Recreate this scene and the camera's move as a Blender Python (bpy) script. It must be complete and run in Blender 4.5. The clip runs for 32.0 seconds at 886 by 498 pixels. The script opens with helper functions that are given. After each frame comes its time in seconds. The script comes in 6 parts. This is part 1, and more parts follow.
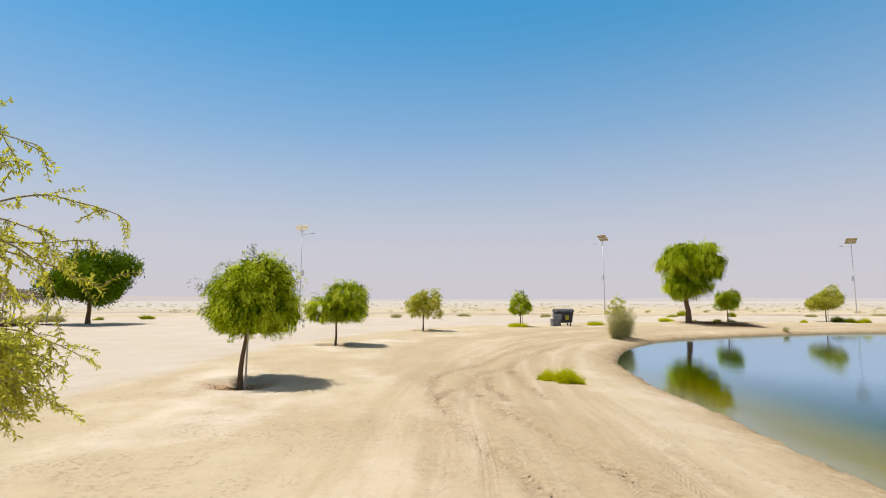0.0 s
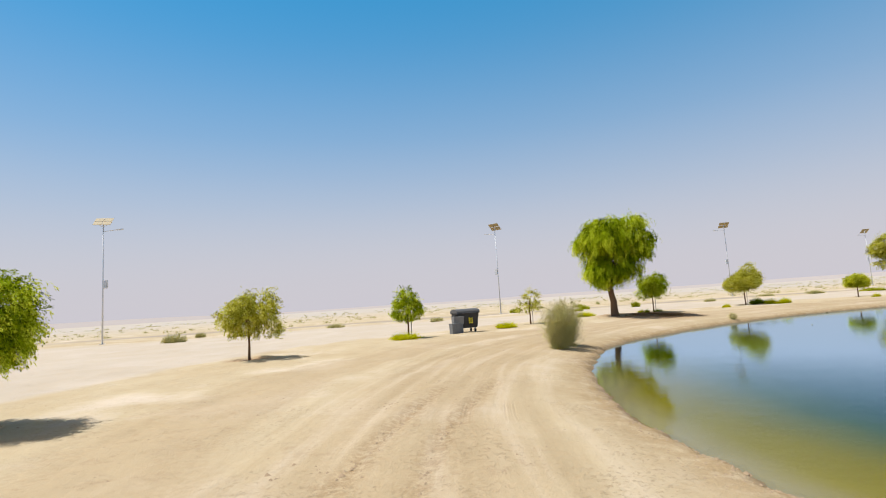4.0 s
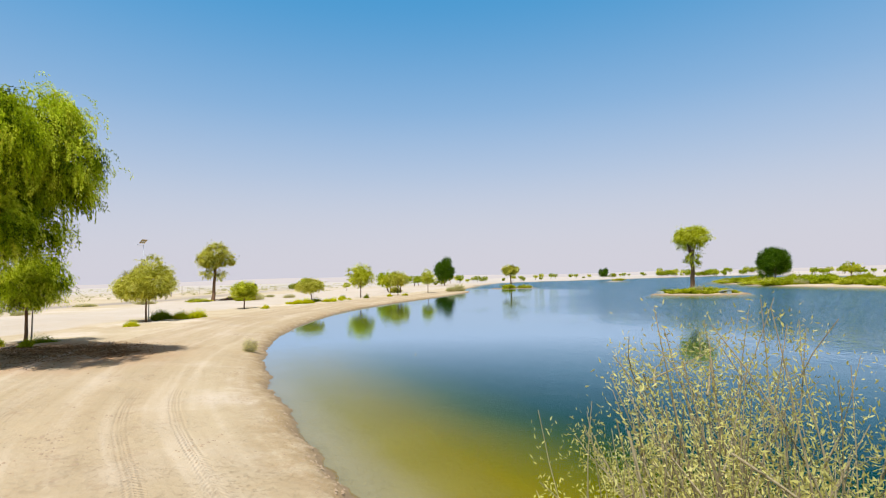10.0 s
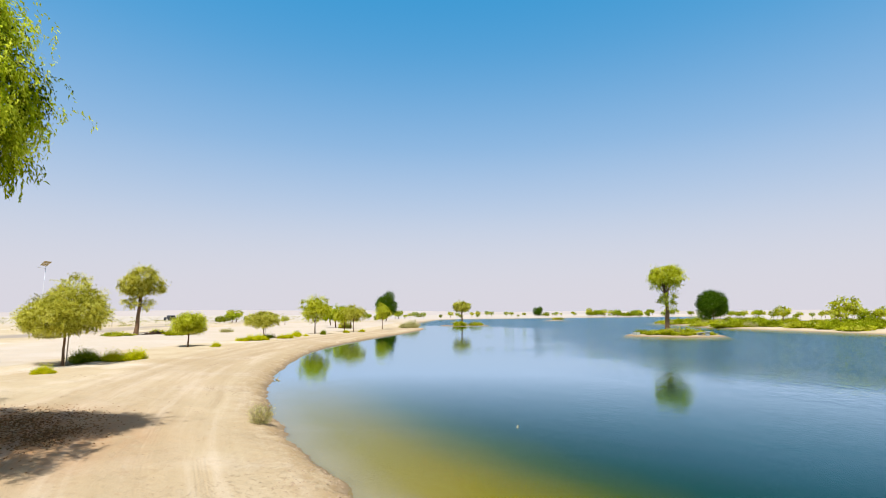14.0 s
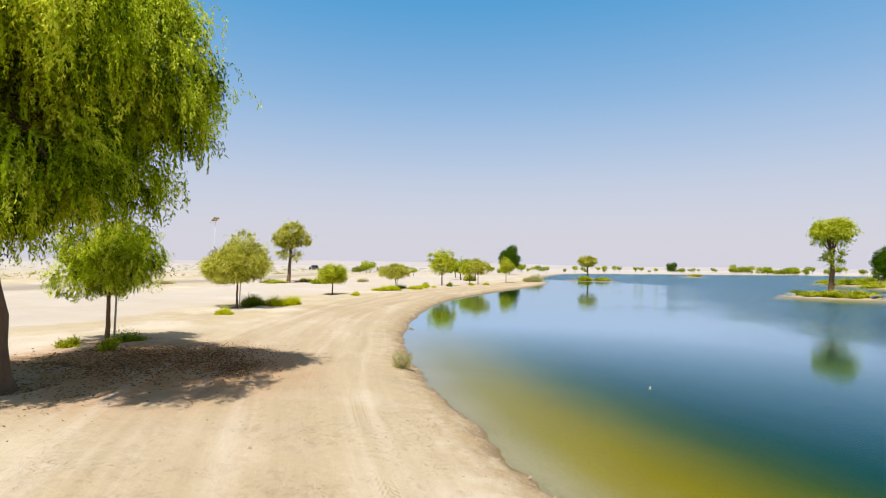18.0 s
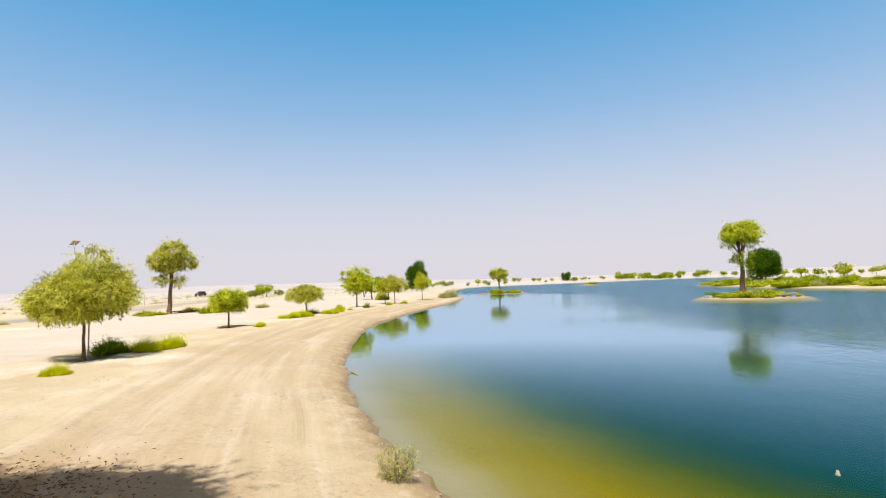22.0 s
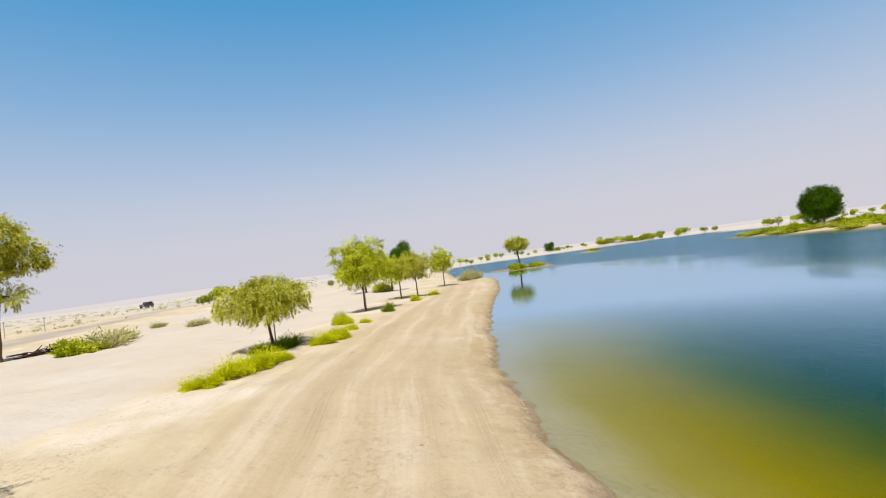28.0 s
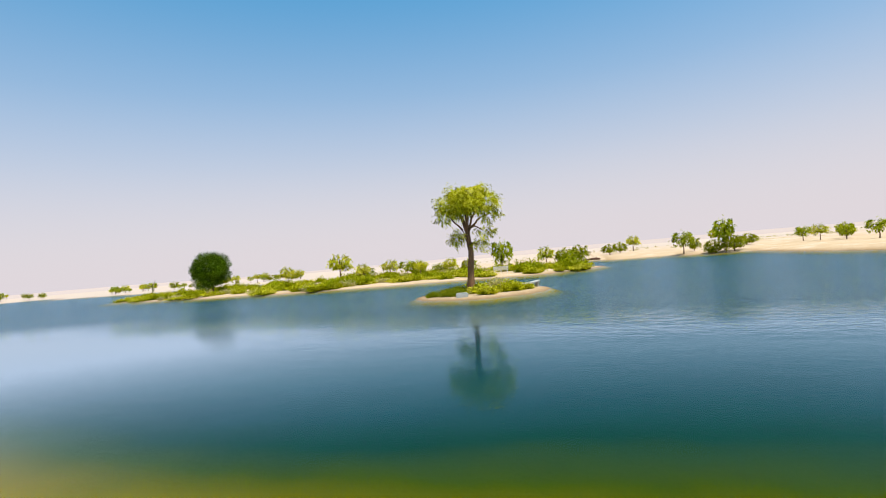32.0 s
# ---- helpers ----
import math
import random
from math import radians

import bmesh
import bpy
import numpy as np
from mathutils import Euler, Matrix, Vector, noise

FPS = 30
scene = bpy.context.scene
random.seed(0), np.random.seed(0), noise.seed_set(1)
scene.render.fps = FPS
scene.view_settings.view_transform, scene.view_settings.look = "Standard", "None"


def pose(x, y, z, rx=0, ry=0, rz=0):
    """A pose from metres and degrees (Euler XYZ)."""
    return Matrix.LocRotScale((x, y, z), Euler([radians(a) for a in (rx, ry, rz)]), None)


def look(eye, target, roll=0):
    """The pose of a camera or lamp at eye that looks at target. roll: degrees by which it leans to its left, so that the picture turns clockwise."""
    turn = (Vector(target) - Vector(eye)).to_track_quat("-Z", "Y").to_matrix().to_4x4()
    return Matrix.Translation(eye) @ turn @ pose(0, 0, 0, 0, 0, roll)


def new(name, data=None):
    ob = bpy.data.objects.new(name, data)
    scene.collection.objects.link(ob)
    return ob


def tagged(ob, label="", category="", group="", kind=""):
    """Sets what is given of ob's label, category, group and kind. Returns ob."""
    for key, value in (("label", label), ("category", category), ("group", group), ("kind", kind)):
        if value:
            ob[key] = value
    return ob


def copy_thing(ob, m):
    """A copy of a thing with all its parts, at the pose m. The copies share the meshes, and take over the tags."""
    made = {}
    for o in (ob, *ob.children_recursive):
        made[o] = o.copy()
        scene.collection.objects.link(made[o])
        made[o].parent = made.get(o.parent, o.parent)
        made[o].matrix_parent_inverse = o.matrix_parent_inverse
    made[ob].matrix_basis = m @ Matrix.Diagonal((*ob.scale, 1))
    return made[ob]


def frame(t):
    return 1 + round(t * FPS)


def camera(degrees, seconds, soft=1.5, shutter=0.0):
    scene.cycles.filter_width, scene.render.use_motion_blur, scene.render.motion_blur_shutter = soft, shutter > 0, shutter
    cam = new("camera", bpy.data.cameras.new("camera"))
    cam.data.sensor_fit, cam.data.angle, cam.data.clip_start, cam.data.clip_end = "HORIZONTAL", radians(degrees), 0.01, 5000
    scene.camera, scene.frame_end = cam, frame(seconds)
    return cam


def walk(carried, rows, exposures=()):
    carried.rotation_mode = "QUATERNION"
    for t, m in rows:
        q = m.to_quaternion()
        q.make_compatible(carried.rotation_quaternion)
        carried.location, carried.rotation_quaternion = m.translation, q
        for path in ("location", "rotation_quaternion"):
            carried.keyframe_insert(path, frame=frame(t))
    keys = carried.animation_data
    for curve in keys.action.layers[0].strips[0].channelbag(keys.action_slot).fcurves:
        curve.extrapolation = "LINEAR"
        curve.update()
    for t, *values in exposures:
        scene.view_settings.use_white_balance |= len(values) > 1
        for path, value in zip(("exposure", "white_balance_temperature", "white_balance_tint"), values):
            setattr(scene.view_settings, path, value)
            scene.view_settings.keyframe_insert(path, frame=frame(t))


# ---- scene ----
cam = camera(82.6, 32.0, soft=1.1)
PATH = [
    (0, (-0.23, -0.035, 2.415), (-0.212, 1.954, 2.62), 0.0),
    (0.5, (0.122, 1.075, 2.396), (-0.121, 3.05, 2.603), -0.4),
    (1, (0.509, 2.224, 2.404), (0.182, 4.187, 2.603), -0.4),
    (1.5, (0.871, 3.528, 2.342), (0.502, 5.485, 2.528), -0.5),
    (2, (1.16, 4.953, 2.318), (0.791, 6.911, 2.492), -1.6),
    (2.5, (1.371, 6.568, 2.276), (1.126, 8.544, 2.467), -2.8),
    (3, (1.463, 8.277, 2.219), (1.441, 10.267, 2.411), -2.6),
    (3.5, (1.466, 9.951, 2.199), (1.638, 11.934, 2.398), -2.4),
    (4, (1.468, 11.701, 2.171), (1.951, 13.63, 2.387), -3.7),
    (4.5, (1.702, 13.428, 2.16), (2.602, 15.202, 2.364), -5.9),
    (6.5, (3.848, 19.318, 2.015), (5.435, 20.521, 2.2), -5.4),
    (7, (4.252, 20.936, 2.063), (5.978, 21.927, 2.259), -3.8),
    (7.5, (4.921, 22.525, 2.129), (6.743, 23.319, 2.349), -2.1),
    (8, (5.614, 24.28, 2.2), (7.51, 24.871, 2.431), -0.9),
    (8.5, (6.382, 25.995, 2.226), (8.324, 26.422, 2.449), -0.3),
    (9, (7.113, 27.606, 2.238), (9.076, 27.929, 2.439), -0.7),
    (9.5, (8.152, 29.168, 2.253), (10.142, 29.294, 2.417), -0.9),
    (10, (9.24, 30.624, 2.263), (11.236, 30.632, 2.384), -1.4),
    (10.5, (10.47, 31.843, 2.3), (12.466, 31.742, 2.39), -2.2),
    (11, (11.799, 32.926, 2.317), (13.771, 32.612, 2.424), -2.7),
    (11.5, (13.234, 33.674, 2.325), (15.138, 33.11, 2.56), -1.3),
    (12, (14.144, 34.18, 2.313), (16.028, 33.594, 2.64), -0.5),
    (12.5, (14.38, 34.48, 2.31), (16.291, 34.014, 2.673), 0.0),
    (13, (14.38, 34.53, 2.305), (16.309, 34.145, 2.666), 0.2),
    (13.5, (14.33, 34.53, 2.3), (16.273, 34.178, 2.618), -0.1),
    (14, (14.27, 34.54, 2.3), (16.235, 34.274, 2.558), -0.2),
    (14.5, (14.22, 34.55, 2.305), (16.194, 34.315, 2.525), -0.2),
    (16.5, (14.14, 34.61, 2.34), (16.134, 34.538, 2.479), 1.1),
    (17, (14.11, 34.63, 2.36), (16.107, 34.631, 2.48), 1.2),
    (17.5, (14.09, 34.66, 2.375), (16.086, 34.742, 2.476), 1.1),
    (18, (14.05, 34.69, 2.395), (16.037, 34.904, 2.466), 0.8),
    (18.5, (13.96, 34.71, 2.43), (15.868, 35.308, 2.478), -1.0),
    (19, (13.95, 34.73, 2.465), (15.827, 35.42, 2.517), -2.1),
    (19.5, (14.2, 34.87, 2.48), (16.126, 35.405, 2.533), -3.7),
    (20, (14.858, 35.089, 2.5), (16.828, 35.434, 2.561), -4.8),
    (20.5, (15.757, 35.467, 2.446), (17.751, 35.603, 2.538), -4.6),
    (21, (16.793, 35.926, 2.465), (18.789, 35.924, 2.588), -3.4),
    (21.5, (17.886, 36.289, 2.401), (19.879, 36.202, 2.537), -2.6),
    (22, (19.063, 36.675, 2.385), (21.05, 36.491, 2.521), -1.9),
    (22.5, (20.435, 37.071, 2.386), (22.417, 36.832, 2.505), -1.5),
    (23, (21.825, 37.565, 2.461), (23.819, 37.463, 2.577), -1.7),
    (23.5, (23.209, 38.058, 2.441), (25.201, 38.148, 2.589), -2.1),
    (24, (24.854, 38.436, 2.459), (26.845, 38.525, 2.622), -2.2),
    (24.5, (26.701, 38.793, 2.456), (28.695, 38.729, 2.59), -2.3),
    (25, (28.622, 39.162, 2.411), (30.613, 39.021, 2.523), -2.4),
    (25.5, (30.56, 39.482, 2.433), (32.544, 39.253, 2.532), -2.4),
    (26, (32.642, 39.74, 2.464), (34.619, 39.449, 2.546), -2.8),
    (26.5, (34.78, 39.971, 2.48), (36.746, 39.607, 2.521), -3.4),
    (28.5, (43.562, 40.421, 2.276), (45.531, 40.079, 2.348), -9.2),
    (29, (45.878, 40.329, 2.259), (47.789, 39.747, 2.361), -9.9),
    (29.5, (48.264, 39.934, 2.29), (50.042, 39.024, 2.397), -9.4),
    (30, (50.486, 39.323, 2.413), (52.025, 38.047, 2.492), -8.3),
    (30.5, (52.866, 38.676, 2.407), (54.149, 37.144, 2.488), -7.8),
    (31, (55.188, 38.291, 2.38), (56.178, 36.555, 2.443), -7.3),
    (31.5, (57.362, 37.972, 2.372), (58.029, 36.087, 2.428), -6.4),
    (32, (59.432, 37.6, 2.405), (59.872, 35.649, 2.455), -4.9),
]
EXPOSURE = [(0, 0.25, 6600, 10), (2, 0.18, 6700, 10), (4, 0.25, 6600, 10), (6.5, 0.32, 6500, 10), (8, 0.38, 6400, 10), (10, 0.36, 6400, 10), (13, 0.46, 6500, 10), (17, 0.44, 6450, 10), (19, 0.36, 6400, 10), (21, 0.50, 6450, 10), (22, 0.50, 6650, 10), (23, 0.43, 6550, 10), (24, 0.29, 6500, 10), (26, 0.31, 6450, 10), (29, 0.32, 6550, 10), (30, 0.38, 6750, 12), (32, 0.48, 6950, 13)]
walk(cam, [(t, look(eye, target, roll)) for t, eye, target, roll in PATH], EXPOSURE)


# ---- world, sun and exposure ----
SUN_TO = Vector((-0.44, 0.18, 1.0)).normalized()      # towards the sun
world = bpy.data.worlds.new("world")
scene.world = world
world.use_nodes = True
wn = world.node_tree
sky = wn.nodes.new("ShaderNodeTexSky")
sky.sky_type, sky.sun_disc = "NISHITA", False
sky.sun_elevation = math.asin(SUN_TO.z)
sky.sun_rotation = math.atan2(SUN_TO.x, SUN_TO.y)
sky.altitude, sky.air_density, sky.dust_density, sky.ozone_density = 0, 1.0, 0.6, 1.0
rich = wn.nodes.new("ShaderNodeHueSaturation")
rich.inputs["Hue"].default_value, rich.inputs["Saturation"].default_value, rich.inputs["Value"].default_value = 0.486, 1.78, 1.48
wn.links.new(sky.outputs[0], rich.inputs["Color"])
even = wn.nodes.new("ShaderNodeMix")                 # dust spreads the sun's side of the sky over the whole of it
even.data_type = "RGBA"
even.inputs[0].default_value = 0.6
wn.links.new(rich.outputs[0], even.inputs[6])
even.inputs[7].default_value = (0.22, 2.5, 4.95, 1)
upward, up_z = wn.nodes.new("ShaderNodeTexCoord"), wn.nodes.new("ShaderNodeSeparateXYZ")
wn.links.new(upward.outputs["Generated"], up_z.inputs[0])
haze = wn.nodes.new("ShaderNodeValToRGB")            # desert dust hanging low in the air
haze.color_ramp.interpolation = "B_SPLINE"
stops = ((0.0, 1.0), (0.10, 0.93), (0.20, 0.71), (0.32, 0.37), (0.48, 0.08), (0.66, 0.0))
while len(haze.color_ramp.elements) < len(stops):
    haze.color_ramp.elements.new(0.5)
for item, (at, much) in zip(haze.color_ramp.elements, stops):
    item.position, item.color = at, (much, much, much, 1)
wn.links.new(up_z.outputs[2], haze.inputs[0])
dusty = wn.nodes.new("ShaderNodeMix")
dusty.data_type = "RGBA"
wn.links.new(haze.outputs[0], dusty.inputs[0])
wn.links.new(even.outputs[2], dusty.inputs[6])
dusty.inputs[7].default_value = (5.1, 4.93, 5.45, 1)
crown_of_sky = wn.nodes.new("ShaderNodeMapRange")     # a warm glow added to the unseen high sky, to warm the shadows
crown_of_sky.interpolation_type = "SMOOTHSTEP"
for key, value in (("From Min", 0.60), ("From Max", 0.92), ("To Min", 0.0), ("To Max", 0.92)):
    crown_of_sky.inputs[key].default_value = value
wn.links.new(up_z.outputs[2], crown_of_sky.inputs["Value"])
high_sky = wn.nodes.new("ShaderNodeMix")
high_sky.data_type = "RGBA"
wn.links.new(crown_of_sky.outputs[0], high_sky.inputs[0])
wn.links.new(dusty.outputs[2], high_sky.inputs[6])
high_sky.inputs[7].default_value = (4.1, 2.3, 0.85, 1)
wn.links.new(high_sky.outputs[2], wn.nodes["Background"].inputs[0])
wn.nodes["Background"].inputs[1].default_value = 0.10
sun = new("sun", bpy.data.lights.new("sun", "SUN"))
sun.data.energy, sun.data.angle, sun.data.color = 4.6, radians(0.6), (1.0, 0.985, 0.955)
sun.matrix_world = look(SUN_TO * 50, (0, 0, 0))


# ---- materials ----
class Nodes:
    """A small builder for node materials."""

    def __init__(self, name):
        self.mat = bpy.data.materials.new(name)
        self.mat.use_nodes = True
        self.tree = self.mat.node_tree
        self.tree.nodes.clear()
        self.out = self.add("ShaderNodeOutputMaterial")

    def add(self, kind, **values):
        node = self.tree.nodes.new(kind)
        for key, value in values.items():
            setattr(node, key, value)
        return node

    def link(self, a, b):
        self.tree.links.new(a, b)

    def noise(self, scale, detail=4, rough=0.55, coords=None):
        n = self.add("ShaderNodeTexNoise")
        n.inputs["Scale"].default_value, n.inputs["Detail"].default_value, n.inputs["Roughness"].default_value = scale, detail, rough
        self.link(coords or self.place(), n.inputs["Vector"])
        return n.outputs["Fac"]

    def place(self):
        return self.add("ShaderNodeNewGeometry").outputs["Position"]

    def local(self):
        return self.add("ShaderNodeTexCoord").outputs["Object"]

    def ramp(self, fac, stops):
        n = self.add("ShaderNodeValToRGB")
        e = n.color_ramp.elements
        while len(e) < len(stops):
            e.new(0.5)
        for item, (p, c) in zip(e, stops):
            item.position, item.color = p, (*c, 1) if len(c) == 3 else c
        self.link(fac, n.inputs[0])
        return n.outputs[0]

    def mix(self, fac, a, b, blend="MIX"):
        n = self.add("ShaderNodeMix", data_type="RGBA", blend_type=blend)
        for socket, value in ((n.inputs[0], fac), (n.inputs[6], a), (n.inputs[7], b)):
            if isinstance(value, (int, float)):
                socket.default_value = value
            elif isinstance(value, tuple):
                socket.default_value = (*value, 1)
            else:
                self.link(value, socket)
        return n.outputs[2]

    def math(self, op, a, b=0.0, c=0.0, clamp=False):
        n = self.add("ShaderNodeMath", operation=op, use_clamp=clamp)
        for socket, value in zip(n.inputs, (a, b, c)):
            if isinstance(value, (int, float)):
                socket.default_value = value
            else:
                self.link(value, socket)
        return n.outputs[0]

    def bump(self, height, strength, distance, normal=None):
        n = self.add("ShaderNodeBump")
        n.inputs["Strength"].default_value, n.inputs["Distance"].default_value = strength, distance
        self.link(height, n.inputs["Height"])
        if normal:
            self.link(normal, n.inputs["Normal"])
        return n.outputs[0]

    def principled(self, colour, rough=0.8, metal=0.0, normal=None, specular=0.3):
        n = self.add("ShaderNodeBsdfPrincipled")
        for key, value in (("Base Color", colour), ("Roughness", rough), ("Metallic", metal), ("Specular IOR Level", specular)):
            if isinstance(value, (int, float)):
                n.inputs[key].default_value = value
            elif isinstance(value, tuple):
                n.inputs[key].default_value = (*value, 1)
            else:
                self.link(value, n.inputs[key])
        if normal:
            self.link(normal, n.inputs["Normal"])
        return n.outputs[0]

    def done(self, shader):
        self.link(shader, self.out.inputs[0])
        return self.mat


def plain(name, a, b, scale=6.0, rough=0.7, metal=0.0, bump=0.15, specular=0.3):
    """Paint, plastic, metal or wood: two tones at two scales, with a fine relief."""
    n = Nodes(name)
    at = n.local()
    wide, fine = n.noise(scale, 5, coords=at), n.noise(scale * 9, 3, coords=at)
    colour = n.mix(n.math("MULTIPLY_ADD", fine, 0.4, n.math("MULTIPLY", wide, 0.6)), a, b)
    return n.done(n.principled(colour, rough, metal, n.bump(fine, bump, 0.01), specular))


def foliage(name, dark, light, pale, gloss=0.5, through_light=0.28):
    n = Nodes(name)
    geo = n.add("ShaderNodeNewGeometry")
    each = geo.outputs["Random Per Island"]
    wide = n.noise(2.2, 3)
    tint = n.add("ShaderNodeAttribute", attribute_name="tint").outputs["Fac"]
    tone = n.math("MULTIPLY_ADD", each, 0.24, n.math("MULTIPLY_ADD", wide, 0.4, 0.19))
    colour = n.ramp(n.math("MULTIPLY_ADD", tint, 0.74, tone), [(0.15, dark), (0.55, light), (0.95, pale)])
    leaf = n.principled(colour, gloss, specular=0.03)
    thin = n.add("ShaderNodeBsdfTranslucent")
    n.link(colour, thin.inputs[0])
    both = n.add("ShaderNodeMixShader")
    both.inputs[0].default_value = through_light
    n.link(leaf, both.inputs[1])
    n.link(thin.outputs[0], both.inputs[2])
    return n.done(both.outputs[0])


def bark_material(name, a, b):
    n = Nodes(name)
    at = n.local()
    stretch = n.add("ShaderNodeMapping")
    stretch.inputs["Scale"].default_value = (1, 1, 0.18)
    n.link(at, stretch.inputs[0])
    furrow = n.noise(26, 6, 0.65, stretch.outputs[0])
    wide = n.noise(5, 3, coords=at)
    colour = n.mix(n.math("MULTIPLY_ADD", furrow, 0.75, n.math("MULTIPLY", wide, 0.3)), a, b)
    return n.done(n.principled(colour, 0.92, normal=n.bump(furrow, 0.9, 0.03), specular=0.15))


def sand_material():
    n = Nodes("desert_sand")
    at = n.place()
    split = n.add("ShaderNodeSeparateXYZ")
    n.link(at, split.inputs[0])
    height = split.outputs[2]
    wide, mid, fine = n.noise(0.07, 4), n.noise(0.55, 6, 0.6), n.noise(7.0, 8, 0.65)
    grain = n.noise(60.0, 3, 0.6)
    base = n.ramp(n.math("ADD", n.math("MULTIPLY", wide, 0.45), n.math("MULTIPLY", mid, 0.55)), [(0.33, (0.428, 0.332, 0.20)), (0.52, (0.492, 0.402, 0.262)), (0.7, (0.556, 0.466, 0.325))])
    base = n.mix(n.math("MULTIPLY", fine, 0.26), base, (0.32, 0.23, 0.145))
    bleached = n.ramp(n.noise(0.28, 5, 0.62), [(0.52, (0, 0, 0)), (0.68, (1, 1, 1))])
    base = n.mix(n.math("MULTIPLY", bleached, 0.75), base, (0.61, 0.52, 0.42))
    crumbs = n.ramp(n.noise(16, 7, 0.75), [(0.54, (0, 0, 0)), (0.62, (1, 1, 1))])
    crumbs = n.math("MULTIPLY", crumbs, n.ramp(n.noise(0.8, 5, 0.65), [(0.44, (0, 0, 0)), (0.60, (1, 1, 1))]))
    base = n.mix(n.math("MULTIPLY", crumbs, 0.5), base, (0.28, 0.19, 0.11))
    wear = n.add("ShaderNodeAttribute", attribute_name="wear").outputs["Fac"]
    rough_wear = n.math("MULTIPLY", wear, n.math("MULTIPLY_ADD", mid, 1.0, 0.35), clamp=True)
    base = n.mix(rough_wear, base, (0.395, 0.298, 0.18))
    scuff = n.ramp(n.noise(3.4, 9, 0.78), [(0.55, (0, 0, 0)), (0.68, (1, 1, 1))])
    scuff = n.math("MULTIPLY", scuff, n.math("MULTIPLY_ADD", wear, 0.6, 0.12))
    base = n.mix(scuff, base, (0.33, 0.225, 0.135))
    gravel = n.add("ShaderNodeAttribute", attribute_name="gravel").outputs["Fac"]
    base = n.mix(gravel, base, n.mix(fine, (0.25, 0.21, 0.17), (0.34, 0.29, 0.24)))
    # distance haze painted into the far sand as a paler, greyer colour
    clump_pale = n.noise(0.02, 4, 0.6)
    far_haze = n.add("ShaderNodeAttribute", attribute_name="far_haze").outputs["Fac"]
    base = n.mix(n.math("MULTIPLY", far_haze, n.math("MULTIPLY_ADD", clump_pale, 0.6, 0.5), clamp=True), base, (0.43, 0.39, 0.35))
    # pale graded sand behind the bank's shoulder
    graded = n.math("MULTIPLY", n.add("ShaderNodeAttribute", attribute_name="graded").outputs["Fac"], n.math("MULTIPLY_ADD", mid, 0.5, 0.5), clamp=True)
    base = n.mix(graded, base, n.mix(wide, (0.45, 0.385, 0.313), (0.51, 0.442, 0.37)))
    scrub = n.add("ShaderNodeAttribute", attribute_name="scrub").outputs["Fac"]
    clump = n.noise(0.16, 7, 0.72)
    mask = n.math("MULTIPLY", scrub, n.ramp(clump, [(0.55, (0, 0, 0)), (0.66, (1, 1, 1))]))
    base = n.mix(n.math("MULTIPLY", mask, 0.6), base, (0.30, 0.29, 0.13))
    # dry weed and crumbled soil along the bank
    brink = n.math("MULTIPLY", n.add("ShaderNodeAttribute", attribute_name="brink").outputs["Fac"], n.ramp(n.noise(2.6, 7, 0.75), [(0.36, (0, 0, 0)), (0.54, (1, 1, 1))]))
    base = n.mix(n.math("MULTIPLY", brink, 0.85), base, n.mix(n.noise(22, 4, 0.7), (0.19, 0.12, 0.055), (0.42, 0.30, 0.15)))
    rut = n.math("MULTIPLY", n.add("ShaderNodeAttribute", attribute_name="rut").outputs["Fac"], n.ramp(n.noise(9, 6, 0.7), [(0.42, (0, 0, 0)), (0.58, (1, 1, 1))]))
    base = n.mix(n.math("MULTIPLY", rut, 0.7), base, (0.27, 0.18, 0.095))
    # leaf litter under the large tree, and its shadow's brown tone painted in
    litter = n.math("MULTIPLY", n.add("ShaderNodeAttribute", attribute_name="litter").outputs["Fac"], n.ramp(n.noise(1.3, 8, 0.72), [(0.30, (0, 0, 0)), (0.48, (1, 1, 1))]))
    base = n.mix(n.math("MULTIPLY", litter, 0.9), base, (0.37, 0.18, 0.07))
    # tyre treads
    along = n.add("ShaderNodeAttribute", attribute_name="along").outputs["Fac"]
    across = n.math("ADD", n.add("ShaderNodeAttribute", attribute_name="across").outputs["Fac"], n.math("MULTIPLY_ADD", n.noise(0.12, 1), 1.0, -0.5))
    tread = 0.0
    for centre, pitch, skew in ((-0.80, 0.085, 1.2), (0.72, 0.085, -1.2), (-1.5, 0.11, 2.0)):
        off = n.math("ABSOLUTE", n.math("SUBTRACT", across, centre))
        band = n.ramp(off, [(0.085, (1, 1, 1)), (0.125, (0, 0, 0))])
        lug = n.math("SINE", n.math("MULTIPLY", n.math("ADD", along, n.math("MULTIPLY", off, skew)), 6.2832 / pitch))
        rib = n.math("SINE", n.math("MULTIPLY", off, 105.0))
        press = n.math("MULTIPLY", band, n.math("ADD", n.math("MULTIPLY", lug, 0.30), n.math("MULTIPLY_ADD", rib, 0.25, 0.5)))
        tread = n.math("MAXIMUM", tread, press)
    fade = n.ramp(n.noise(0.22, 4, 0.6), [(0.46, (0, 0, 0)), (0.62, (1, 1, 1))])
    tread = n.math("MULTIPLY", tread, fade)
    lane = n.add("ShaderNodeCombineXYZ")
    n.link(n.math("MULTIPLY", along, 0.10), lane.inputs[0])
    n.link(n.math("MULTIPLY", across, 1.9), lane.inputs[1])
    driven = n.ramp(n.math("MULTIPLY", n.math("ABSOLUTE", across), 0.2), [(0.35, (1, 1, 1)), (0.75, (0, 0, 0))])
    lanes = n.noise(1.0, 5, 0.6, lane.outputs[0])
